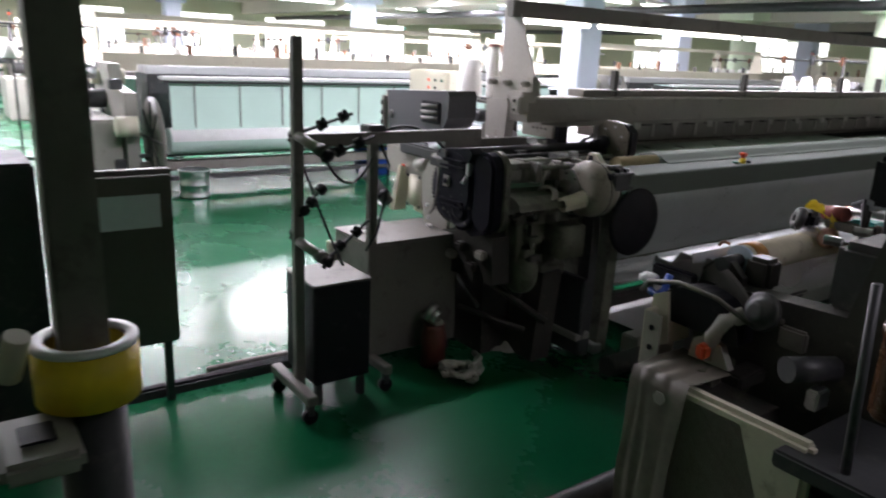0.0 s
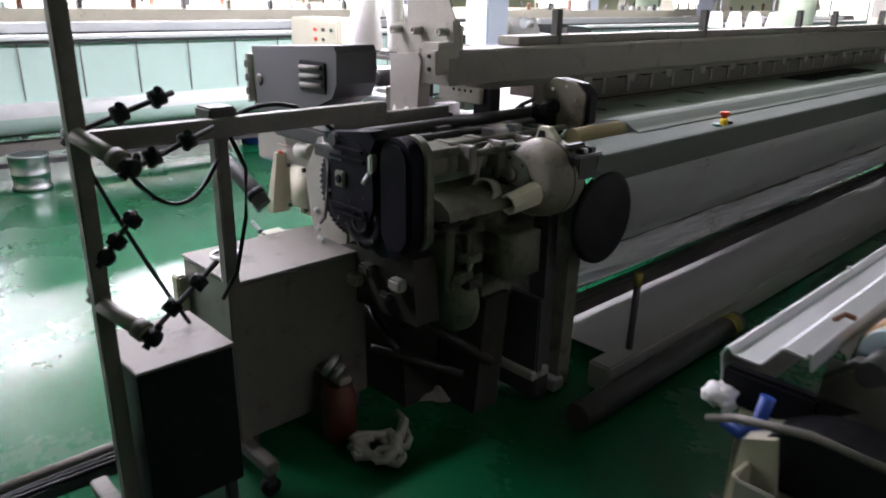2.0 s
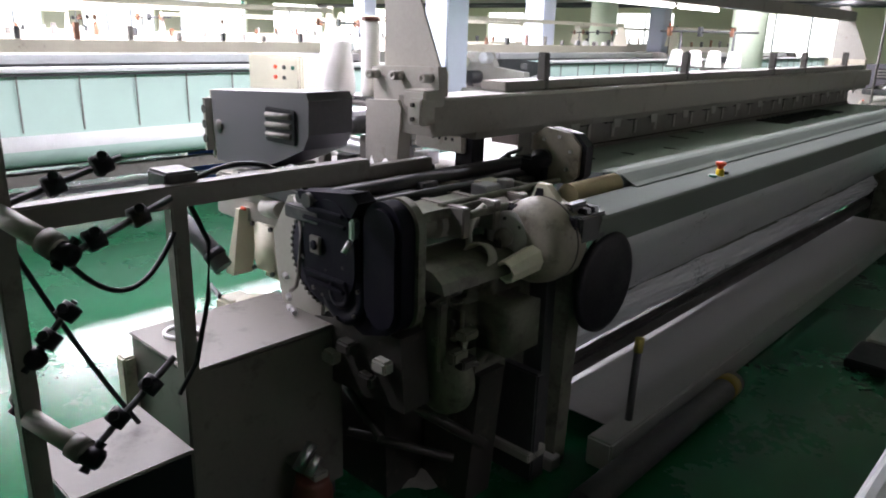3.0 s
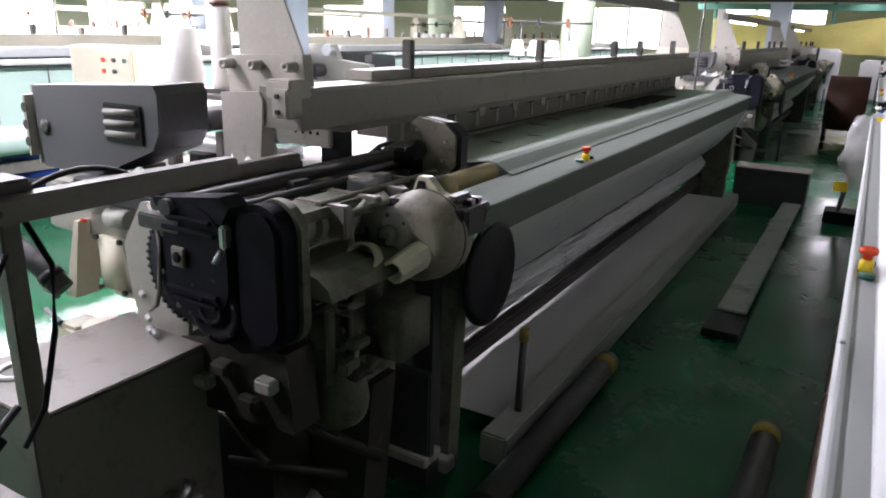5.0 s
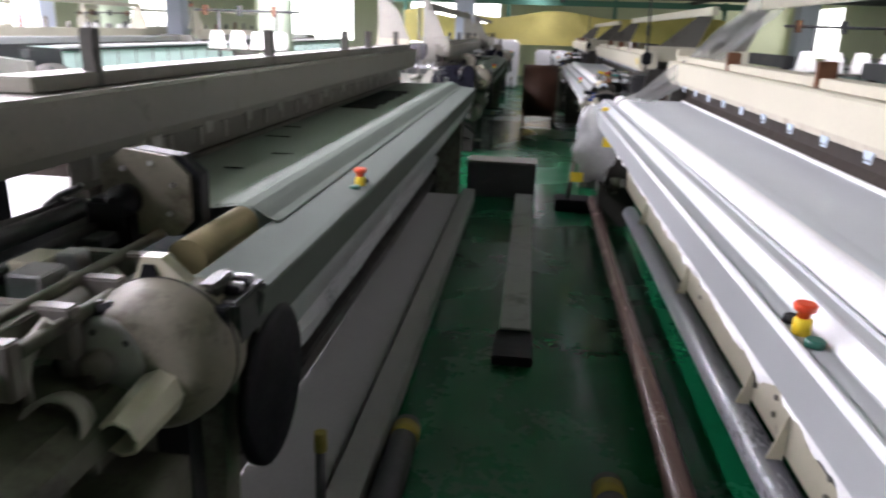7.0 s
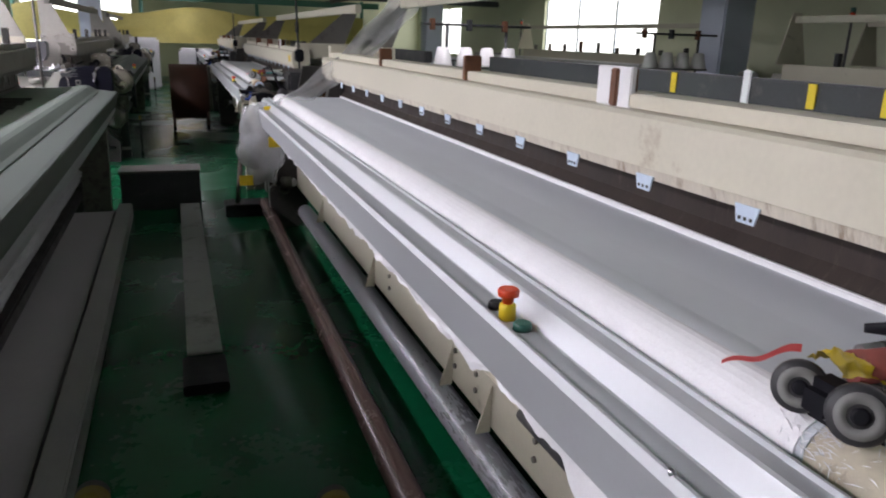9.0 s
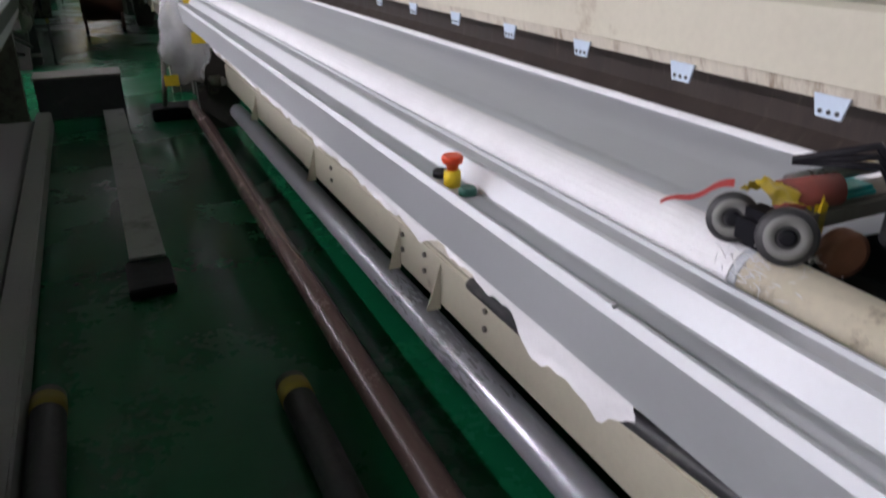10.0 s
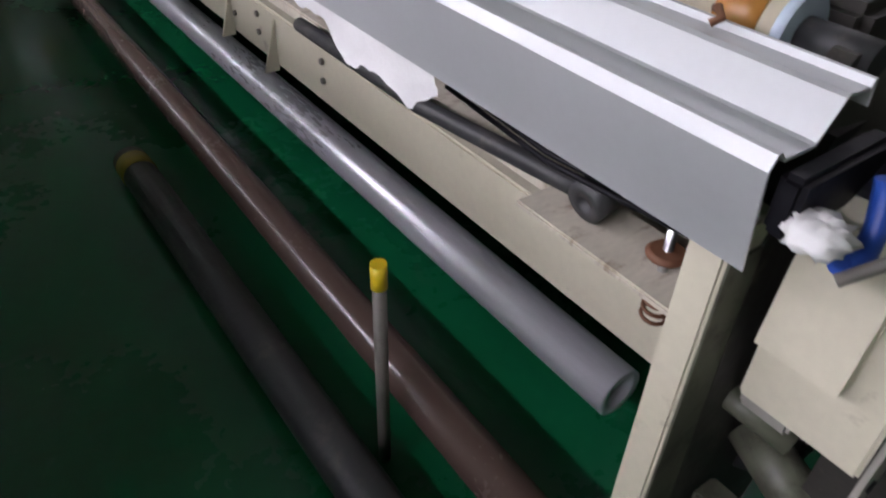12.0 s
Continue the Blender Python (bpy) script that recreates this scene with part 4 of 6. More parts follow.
part("feeder_bar", cyl(bmesh.new(), (-3.62, 2.5, 1.215), (-3.02, 2.62, 1.215), 0.014, seg=12), DARK, A)
part("feeder_roller", cyl(bmesh.new(), (-3.42, 2.62, 1.03), (-3.02, 2.62, 1.03), 0.035, seg=18), STEEL, A)
random.seed(4)
for i in range(26):
    x, y = random.uniform(-3.35, -2.55), random.uniform(2.3, 2.86)
    a, bb, c = random.uniform(0.01, 0.035), random.uniform(0.015, 0.05), random.uniform(0.015, 0.05)
    part("fastener", box(x - a, x + a, y - bb, y + bb, 0.955, 0.965 + c, 0.003), random.choice((STEEL, GREYBOX, DARK, CREAM, BLACK)), A)
# small castings and links round the gearbox
random.seed(17)
for i in range(26):
    x, z = random.uniform(-2.60, -2.30), random.uniform(0.50, 0.80)
    y = 2.15 + random.uniform(-0.01, 0.02)
    if i % 2:
        part("cast_lug", box(x - random.uniform(0.008, 0.025), x + random.uniform(0.008, 0.025), y - 0.012, y + 0.05, z - random.uniform(0.006, 0.02), z + random.uniform(0.006, 0.02), 0.005), random.choice((DUSTY, DUSTY, OILED)), A)
    else:
        part("link_rod", cyl(bmesh.new(), (x, y, z), (x + random.uniform(-0.05, 0.05), y + random.uniform(0.02, 0.08), z + random.uniform(-0.03, 0.05)), random.uniform(0.005, 0.011), seg=10), random.choice((DUSTY, OILED, GREYCREAM)), A)
# tension pin
part("guide_pin", cyl(bmesh.new(), (-2.20, 2.98, 0.0), (-2.20, 3.0, 0.43), 0.014, seg=12), DARK, A)
part("pin_tip", cyl(bmesh.new(), (-2.20, 2.9985, 0.385), (-2.20, 3.001, 0.437), 0.017, seg=12), mat("worn_yellow_tape", (0.20, 0.17, 0.03), 0.6), A, "worn yellow tape")

# ---- separate things at the grey loom's end ----
cb = thing("control_box", "low grey sheet metal control box on the floor", "control box")
part("case", box(-3.07, -2.72, 1.56, 2.06, 0.06, 0.605, 0.006), GREYBOX, cb)
part("lid", box(-3.075, -2.715, 1.555, 2.065, 0.606, 0.615, 0.003), GREYBOX, cb)
part("cable_ring", cyl(bmesh.new(), (-2.96, 1.66, 0.615), (-2.96, 1.66, 0.625), 0.05, seg=28, hole=0.04), WHITE, cb, "pale cable ring")
part("end_cover", box(-3.09, -3.04, 1.52, 1.558, 0.2, 0.55, 0.006), CREAM, cb)
for x in (-3.03, -2.76):
    for y in (1.6, 2.02):
        part("foot", box(x - 0.02, x + 0.02, y - 0.02, y + 0.02, 0.0, 0.06, 0.003), DARK, cb)
jb = thing("junction_box", "small black box with a dusty purplish top", "junction box")
part("case", box(-2.78, -2.50, 1.18, 1.44, 0.10, 0.53, 0.005), BLACK, jb)
part("lid", box(-2.785, -2.495, 1.175, 1.445, 0.531, 0.54, 0.003), GREYBOX, jb)
for x in (-2.75, -2.53):
    for y in (1.21, 1.41):
        part("foot", box(x - 0.015, x + 0.015, y - 0.015, y + 0.015, 0.0, 0.10, 0.003), DARK, jb)

# weft stand on castors
rk = thing("weft_stand", "dusty grey steel weft stand on castors with black tension knobs", "stand")
part("tall_post", box(-2.595, -2.555, 1.125, 1.165, 0.085, 1.50, 0.004), GREYBOX, rk)
part("short_post", box(-2.665, -2.625, 1.50, 1.54, 0.085, 1.115, 0.004), GREYBOX, rk)
part("foot_beam", box(-2.75, -2.37, 1.09, 1.135, 0.085, 0.125, 0.004), GREYBOX, rk)
part("foot_beam", box(-2.79, -2.47, 1.50, 1.54, 0.085, 0.125, 0.004), GREYBOX, rk)
part("top_rail", box(-2.62, -2.575, 1.165, 2.05, 1.085, 1.135, 0.004), GREYBOX, rk)
part("joint_plate", box(-2.69, -2.60, 1.48, 1.56, 1.09, 1.16, 0.006), DARK, rk)
for x, y in ((-2.40, 1.112), (-2.72, 1.112), (-2.50, 1.52), (-2.76, 1.52)):
    c = part("castor", cyl(bmesh.new(), (x - 0.012, y, 0.03), (x + 0.012, y, 0.03), 0.03, seg=18), BLACK, rk)
    part("fork", box(x - 0.018, x + 0.018, y - 0.014, y + 0.014, 0.035, 0.086, 0.003), DARK, c)
def knob(p, way):
    k = part("knob", lathe(bmesh.new(), p, way, [(-0.018, 0.012), (-0.016, 0.021), (0.016, 0.021), (0.018, 0.012)], 12), BLACK, rk)
    w = Vector(way).orthogonal().normalized()
    p = Vector(p)
    for sgn in (-1, 1):
        part("wing", cyl(bmesh.new(), p, p + sgn * w * 0.032, 0.008, 0.010, seg=8), BLACK, k)


for z0 in (1.115, 0.70):
    part("sleeve", cyl(bmesh.new(), (-2.56, 1.14, z0 + 0.02), (-2.44, 1.20, z0 - 0.035), 0.020, seg=16), GREYCREAM, rk)
    part("sleeve_collar", cyl(bmesh.new(), (-2.47, 1.185, z0 - 0.02), (-2.445, 1.197, z0 - 0.032), 0.026, seg=16), GREYBOX, rk)
    knob((-2.43, 1.205, z0 - 0.04), (1, 0.5, -0.3))
for a, bb in (((-2.43, 1.18, 1.06), (-2.50, 1.44, 1.13)), ((-2.44, 1.20, 0.66), (-2.46, 1.40, 0.80)), ((-2.57, 1.15, 0.82), (-2.55, 1.25, 0.94)), ((-2.58, 1.15, 1.14), (-2.55, 1.37, 1.215))):
    part("rod", cyl(bmesh.new(), a, bb, 0.007, seg=8), DARK, rk)
for p, way in (((-2.455, 1.265, 1.085), (0, 1, 0.3)), ((-2.475, 1.36, 1.11), (0, 1, 0.3)), ((-2.455, 1.27, 0.71), (0, 1, 0.8)), ((-2.45, 1.34, 0.76), (0, 1, 0.8)), ((-2.55, 1.235, 0.92), (0, 1, 0.9)), ((-2.555, 1.195, 0.872), (0, 1, 0.9)), ((-2.56, 1.165, 0.84), (1, 0, 0)), ((-2.60, 1.145, 0.74), (1, 0, 0)), ((-2.55, 1.33, 1.205), (0, 1, 0.3)), ((-2.555, 1.24, 1.175), (0, 1, 0.3)), ((-2.60, 1.145, 1.13), (1, 0, 0))):
    knob(p, way)
part("hanging_cable", pipe(bmesh.new(), sag((-2.60, 1.16, 1.07), (-2.68, 1.40, 0.55), 0.02, 12), 0.006), BLACK, rk)
part("hanging_cable", pipe(bmesh.new(), sag((-2.47, 1.21, 1.06), (-2.62, 1.50, 1.02), 0.10, 14), 0.006), BLACK, rk)
part("hanging_cable", pipe(bmesh.new(), [(-2.61, 1.53, 1.10), (-2.56, 1.55, 1.0), (-2.58, 1.55, 0.86), (-2.60, 1.52, 0.70), (-2.62, 1.48, 0.62)], 0.006), BLACK, rk)
part("hanging_cable", pipe(bmesh.new(), sag((-2.64, 1.55, 1.12), (-2.80, 2.02, 1.0), -0.07, 14), 0.007), BLACK, rk)

# cable duct on the floor
cd = thing("cable_duct", "flat dark cable duct running along the floor", "duct")
part("channel", prism(bmesh.new(), [(-2.985, 0.0), (-2.975, 0.03), (-2.925, 0.03), (-2.915, 0.0)], -3.0, 1.56), DARK, cd)
for k in (-1, 0, 1):
    part("cable", pipe(bmesh.new(), [(-2.95 + 0.016 * k + 0.006 * math.sin(y * 5 + k), y, 0.037) for y in [-3 + 0.1 * i for i in range(46)]], 0.006, 6), BLACK, cd)
part("side_pipe", cyl(bmesh.new(), (-3.03, 0.9, 0.022), (-3.03, 2.0, 0.022), 0.018, seg=12), GREYBOX, cd)

# waste and oddments under the loom's end
def rag(name, x, y, rx, ry, hgt, seed, material, label, cat):
    def fn(u, v):
        a, r = u * 2 * math.pi, v
        w = 1 + 0.35 * noise.noise(Vector((math.cos(a) * 1.5, math.sin(a) * 1.5, seed)))
        zz = hgt * max(0, 1 - r ** 2) * (0.7 + 0.6 * noise.noise(Vector((math.cos(a) * r * 4, math.sin(a) * r * 4, seed + 3))))
        return (x + rx * r * w * math.cos(a), y + ry * r * w * math.sin(a), max(0.003, zz))
    solid(name, sheet(fn, 28, 8), material, label, cat)


random.seed(31)
bmr = bmesh.new()
for strand in range(4):
    pts = []
    for i in range(26):
        a = 0.27 * i + strand * 0.5
        r = 0.075 + 0.02 * math.sin(3 * a + strand)
        up = max(0, i - 16) * 0.012
        pts.append((-2.43 + r * math.cos(a) - up * 0.8 + 0.02 * random.random(), 1.86 + 0.8 * r * math.sin(a) + up + 0.02 * random.random(), 0.022 + 0.016 * random.random() + 0.008 * strand))
    pipe(bmr, pts, 0.014, 8)
solid("cotton_rope", bmr, GREYCREAM, "twisted pale cotton rope lying in a loop", "rope")
rag("cotton_waste", -2.68, 2.52, 0.07, 0.05, 0.05, 3.0, WHITECLOTH, "small white wad of cotton waste", "waste")
rag("cotton_waste", -2.62, 2.35, 0.10, 0.14, 0.06, 7.0, GREYCREAM, "crumpled grey cotton waste on the floor", "waste")
tin = thing("oil_tin", "reddish oil pump with a pale lid under the loom", "oil pump")
part("body", lathe(bmesh.new(), (-2.62, 1.86, 0.0), (0, 0, 1), [(0, 0.06), (0.16, 0.06), (0.19, 0.05), (0.21, 0.05)], 22), mat("dull_red_paint", (0.12, 0.035, 0.025), 0.5, 0, 0.3, 9, 0.2, 60), tin)
part("bracket", box(-2.76, -2.58, 1.84, 1.89, 0.21, 0.235, 0.004), GREYCREAM, tin)
part("tap", cyl(bmesh.new(), (-2.64, 1.82, 0.235), (-2.64, 1.88, 0.30), 0.018, seg=12), STEEL, tin)
part("tap", cyl(bmesh.new(), (-2.60, 1.83, 0.235), (-2.60, 1.87, 0.28), 0.014, seg=12), STEEL, tin)

# ---- the cream loom's near end ----
for y in (3.30, 3.62, 4.65, 5.9):
    k = part("stiffener", prism(bmesh.new(), [(-0.955, 0.455), (-1.0, 0.30), (-0.955, 0.30)], y - 0.004, y + 0.004), CREAM, B)
for y in (3.02, 3.42, 3.60, 4.4):
    for z in (0.375, 0.43):
        part("bolt", bolt(bmesh.new(), (-0.951, y, z), (-1, 0, 0), 0.009, 0.008), GREYBOX, B)
part("upper_rail", box(-1.02, -0.90, 1.74, 6.9, 0.555, 0.585, 0.004), STAINED, B)
part("inner_panel", box(-0.82, -0.80, 1.74, 6.9, 0.35, 0.9, 0.003), DARK, B)
part("lever", pipe(bmesh.new(), [(-1.06, 2.9, 0.59), (-1.07, 2.4, 0.605), (-1.08, 2.1, 0.645), (-1.08, 1.97, 0.66)], 0.017, 10), DARK, B)
part("lever_eye", cyl(bmesh.new(), (-1.10, 1.955, 0.655), (-1.06, 1.955, 0.665), 0.032, seg=20, hole=0.012), DARK, B)
for k in range(4):
    part("wire", pipe(bmesh.new(), [(-1.13, 2.3 - 0.02 * k, 0.76 - 0.012 * k), (-1.14, 2.0, 0.755 - 0.013 * k), (-1.12, 1.76, 0.76 - 0.012 * k)], 0.004, 6), BLACK, B)
part("lug_plate", box(-1.14, -1.02, 1.74, 2.05, 0.612, 0.624, 0.003), STAINED, B)
part("knob_stem", cyl(bmesh.new(), (-1.085, 1.82, 0.56), (-1.085, 1.82, 0.70), 0.007, seg=10), STEEL, B)
part("knob_disc", lathe(bmesh.new(), (-1.085, 1.82, 0.648), (0, 0, 1), [(0, 0.026), (0.004, 0.028), (0.010, 0.022)], 20), RUST, B)
bmk = bmesh.new()
pipe(bmk, [(-1.085 + 0.017 * math.cos(a), 1.815 + 0.017 * math.sin(a), 0.61 - 0.0022 * a) for a in [0.45 * k for k in range(70)]], 0.003, 6)
part("spring", bmk, RUST, B, "rusty coil spring")
# pale cloth hanging out under the cover
def peek(u, v):
    y = 2.13 + 3.4 * u
    d = 0.024 + 0.035 * max(0, 1 - u * 9) + 0.022 * noise.noise(Vector((y * 2.1, 2, 1))) + 0.022 * noise.noise(Vector((y * 9, 0, 4))) + 0.012 * noise.noise(Vector((y * 27, 0, 6)))
    d = max(0.006, d * (1.2 - 0.8 * u) * min(1, u * 30 + 0.4))
    fold = 0.010 * noise.noise(Vector((y * 8, v * 3, 9))) * v
    return (-1.238 + 0.012 * v + fold, y, 0.828 - (d * 1.35 + 0.02) * v)


part("cloth_edge", sheet(peek, 260, 8), WHITECLOTH, B, "crumpled white cloth edge under the cover")
part("front_leg", box(-1.225, -1.155, 1.674, 1.718, 0.0, 0.835, 0.004), CREAM, B)
part("cover_bolt", lathe(bmesh.new(), (-1.247, 2.168, 0.936), (-0.4, 0, 1), [(0, 0.005), (0.006, 0.005), (0.008, 0.003)], 10), STEEL, B)
part("cover_clip", pipe(bmesh.new(), [(-1.128, 1.815, 0.978), (-1.140, 1.805, 0.984), (-1.146, 1.795, 0.978), (-1.152, 1.802, 0.972)], 0.0045, 8), RUST, B, "small rusty clip")
# thin dark sheet: dirt plus the shade on the leg's end, in one colour
part("shaded_end_face", box(-1.222, -1.158, 1.6705, 1.6735, 0.0, 0.80, 0.001), DUSTY, B, "dirty end face of the leg, coloured darker for its shade")
# roller end with tape, fluff
part("roller_tape", cyl(bmesh.new(), (-1.06, 1.785, 0.955), (-1.06, 1.835, 0.955), 0.0445, seg=24), ORANGE, B, "orange-brown tape")
part("roller_collar", cyl(bmesh.new(), (-1.06, 1.758, 0.955), (-1.06, 1.784, 0.955), 0.041, seg=24), PALEBLUE, B, "pale blue-grey roller collar")
part("roller_journal", cyl(bmesh.new(), (-1.06, 1.68, 0.955), (-1.06, 1.757, 0.955), 0.02, seg=16), DARK, B)
random.seed(9)
bmf = bmesh.new()
for i in range(420):
    a, y = random.uniform(0.2, 2.6), 2.12 + random.gauss(0, 0.03)
    c = Vector((-1.06 - 0.049 * math.cos(a), y, 0.955 + 0.049 * math.sin(a)))
    d = Vector((random.gauss(0, 1), random.gauss(-0.8, 1), random.gauss(0.5, 0.8))).normalized() * random.uniform(0.01, 0.03)
    v = [bm_v for bm_v in (bmf.verts.new(c), bmf.verts.new(c + d), bmf.verts.new(c + d * 0.5 + Vector((0.0015, 0, 0.001))))]
    bmf.faces.new(v)
part("frayed_edge", bmf, WHITECLOTH, B, "frayed white yarn ends")
# temple device with two rubber wheels
td = part("temple_arm", box(-1.02, -0.72, 2.10, 2.16, 1.02, 1.05, 0.006), GREYBOX, B, "grey temple arm")
RIMGREY = mat("dusty_grey_rim", (0.20, 0.20, 0.19), 0.7, 0, 0.15)
def wheel(x, y, z, r, way):
    w = part("wheel", lathe(bmesh.new(), (x, y, z), way, [(-0.012, r * 0.55), (-0.011, r * 0.92), (-0.006, r), (0.006, r), (0.011, r * 0.92), (0.012, r * 0.55)], 30), GUNMETAL, B, "grey rubber wheel")
    n = Vector(way).normalized()
    part("hub", lathe(bmesh.new(), Vector((x, y, z)) + n * 0.0125, way, [(0, r * 0.30), (0.004, r * 0.28), (0.005, r * 0.2)], 18), BLACK, w)
    part("rim", cyl(bmesh.new(), Vector((x, y, z)) + n * 0.0115, Vector((x, y, z)) + n * 0.0140, r * 0.76, seg=24, hole=r * 0.40), RIMGREY, w)


wheel(-1.082, 2.078, 1.036, 0.035, (-0.72, -0.66, 0.25))
wheel(-1.088, 2.155, 1.034, 0.032, (-0.72, -0.66, 0.25))
part("wheel_yoke", box(-1.10, -1.05, 2.095, 2.15, 1.005, 1.055, 0.012), BLACK, B)
part("yellow_wrap", sheet(lambda u, v: (-1.085 + 0.075 * u, 2.105 + 0.05 * v + 0.01 * noise.noise(Vector((u * 5, v * 5, 2))), 1.068 + 0.018 * math.sin(3 * v) - 0.02 * u * u + 0.012 * noise.noise(Vector((u * 7, v * 7, 8)))), 10, 10), YELLOW, B, "crumpled yellow tape")
part("wrap_tail", box(-1.005, -0.985, 2.10, 2.13, 0.99, 1.07, 0.004), YELLOW, B)
part("red_ribbon", sheet(lambda u, v: (-1.055 - 0.075 * u, 2.19 + 0.05 * u, 1.058 - 0.03 * u + 0.011 * v * (1 - 0.5 * u) + 0.004 * math.sin(9 * u)), 14, 3), PINK, B, "red plastic ribbon")
part("red_sleeve", cyl(bmesh.new(), (-1.035, 2.135, 1.060), (-0.965, 2.11, 1.068), 0.021, seg=18), mat("faded_red_cloth", (0.24, 0.06, 0.045), 0.8, 0, 0.3, 20, 0.4), B, "faded red cloth sleeve")
part("rust_wheel", lathe(bmesh.new(), (-0.985, 2.07, 1.0), (-0.3, -1, 0.1), [(-0.013, 0.022), (-0.010, 0.030), (0.010, 0.030), (0.013, 0.022)], 22), RUST, B)
part("teal_block", box(-0.955, -0.88, 2.11, 2.17, 1.03, 1.06, 0.006), TEAL, B, "teal plastic block")
part("steel_arm", cyl(bmesh.new(), (-1.02, 2.14, 1.075), (-0.80, 2.12, 1.085), 0.010, seg=10), STEEL, B)
for k in range(3):
    part("hose", pipe(bmesh.new(), [(-0.98, 2.17, 1.09), (-0.92 + 0.01 * k, 2.1, 1.12 - 0.015 * k), (-0.88, 2.03, 1.03 - 0.02 * k), (-0.86 + 0.02 * k, 1.92, 0.93), (-0.80, 1.80, 0.86 + 0.02 * k)], 0.006, 8), BLACK, B)
part("green_bracket", box(-0.875, -0.860, 2.06, 2.10, 0.98, 1.06, 0.004), DARK, B)
part("dark_head", box(-0.80, -0.62, 1.72, 2.06, 0.90, 1.08, 0.02), DARK, B)
for p in ((-0.83, 1.97, 1.06), (-0.80, 1.90, 1.0), (-0.84, 1.84, 1.05)):
    part("steel_nut", cyl(bmesh.new(), p, (p[0] - 0.04, p[1] - 0.01, p[2]), 0.013, seg=6), STEEL, B)
# rails and castings across the end
er = part("end_rail", box(-0.865, -0.795, 1.655, 2.60, 0.80, 0.855, 0.006), GREYBOX, B)
part("rail_lip", box(-0.868, -0.860, 1.66, 2.60, 0.856, 0.868, 0.002), GREYBOX, B)
part("end_rail", box(-0.945, -0.885, 1.56, 2.60, 0.685, 0.725, 0.006), OILED, B)
for i in range(6):
    part("rail_bolt", bolt(bmesh.new(), (-0.83, 1.72 + 0.13 * i, 0.855), (0, 0, 1), 0.008, 0.006), RUST if i % 2 else STEEL, er)
part("end_casting", prism(bmesh.new(), [(-1.07, 0.02), (-1.07, 0.50), (-1.06, 0.66), (-0.95, 0.695), (-0.78, 0.695), (-0.72, 0.55), (-0.66, 0.02)], 1.40, 1.56), OILED, B)
part("end_cover", prism(bmesh.new(), [(-1.18, 0.70), (-1.165, 0.86), (-1.12, 0.88), (-1.10, 0.74)], 1.55, 1.64), CREAM, B)
part("slot", box(-1.168, -1.150, 1.56, 1.60, 0.74, 0.76, 0.002), BLACK, B)
part("slot", box(-1.168, -1.150, 1.56, 1.60, 0.79, 0.81, 0.002), BLACK, B)
part("cover_end_box", box(-1.24, -1.10, 1.625, 1.65, 0.86, 0.92, 0.006), BLACK, B)
part("arch_hose", pipe(bmesh.new(), [(-1.23, 1.58, 0.85), (-1.17, 1.53, 0.90), (-1.07, 1.52, 0.925), (-0.97, 1.54, 0.91), (-0.90, 1.58, 0.86)], 0.006, 10), GREYBOX, B)
part("arch_shroud", prism(bmesh.new(), [(-1.17 + 0.0, 0.80)] + [(-1.04 + 0.13 * math.cos(a), 0.80 + 0.11 * math.sin(a)) for a in [math.pi - 0.26 * k for k in range(1, 12)]] + [(-0.91, 0.80)], 1.56, 1.63), BLACK, B)
part("sprocket", lathe(bmesh.new(), (-0.875, 1.60, 0.895), (-0.2, -1, 0.2), [(0, 0.044), (0.004, 0.048), (0.018, 0.048), (0.020, 0.042), (0.021, 0.030), (0.040, 0.028), (0.042, 0.015)], 30), DARK, B)
part("cast_elbow", pipe(bmesh.new(), [(-0.985, 1.57, 0.74), (-0.98, 1.56, 0.80), (-0.955, 1.565, 0.85), (-0.92, 1.59, 0.875)], 0.022, 12), DULLCREAM, B)
part("clamp_block", box(-1.02, -0.95, 1.72, 1.79, 0.90, 0.985, 0.012), OILED, B, "dark roller clamp")
part("wing_plate", sheet(lambda u, v: (-1.12 + 0.20 * u, 1.70 - 0.05 * u - 0.02 * v, 0.955 - 0.12 * u * u - 0.07 * v + 0.03 * u), 10, 6, 0.006), GREYBOX, B, "bent grey guide wing")
part("bearing_plate", prism(bmesh.new(), [(-1.12, 0.85), (-1.12, 0.93), (-1.085, 0.965), (-1.04, 0.965), (-1.0, 0.93), (-1.0, 0.85)], 1.69, 1.715), OILED, B)
# crumpled sheet over the casting, red cap
part("crumpled_sheet", sheet(lambda u, v: (-1.085 + 0.17 * u * (1 - 0.3 * max(0, v - 0.4)) + 0.010 * noise.noise(Vector((u * 4, v * 4, 3))), 1.60 - 0.20 * min(1, v * 2.2) - 0.02 * v + 0.004 * max(0, v - 0.4) * math.sin(17 * u + 5 * noise.noise(Vector((u * 3, v, 2)))), 0.725 - (0 if v < 0.45 else (v - 0.45) * 0.75) + 0.010 * noise.noise(Vector((u * 5, v * 4, 7)))), 34, 16), mat("dusty_plastic_sheet", (0.15, 0.135, 0.11), 0.55, 0, 0.35, 9, 0.5, 40), B, "crumpled dusty plastic sheet")
part("red_plug", box(-1.00, -0.97, 1.52, 1.555, 0.745, 0.785, 0.008), mat("orange_red_plastic", (0.62, 0.09, 0.03), 0.4, 0, 0.1), B, "orange-red plug")
part("plug_holder", prism(bmesh.new(), [(-1.04, 0.73), (-1.03, 0.78), (-1.0, 0.80), (-0.95, 0.785), (-0.92, 0.73)], 1.556, 1.58), DULLCREAM, B)
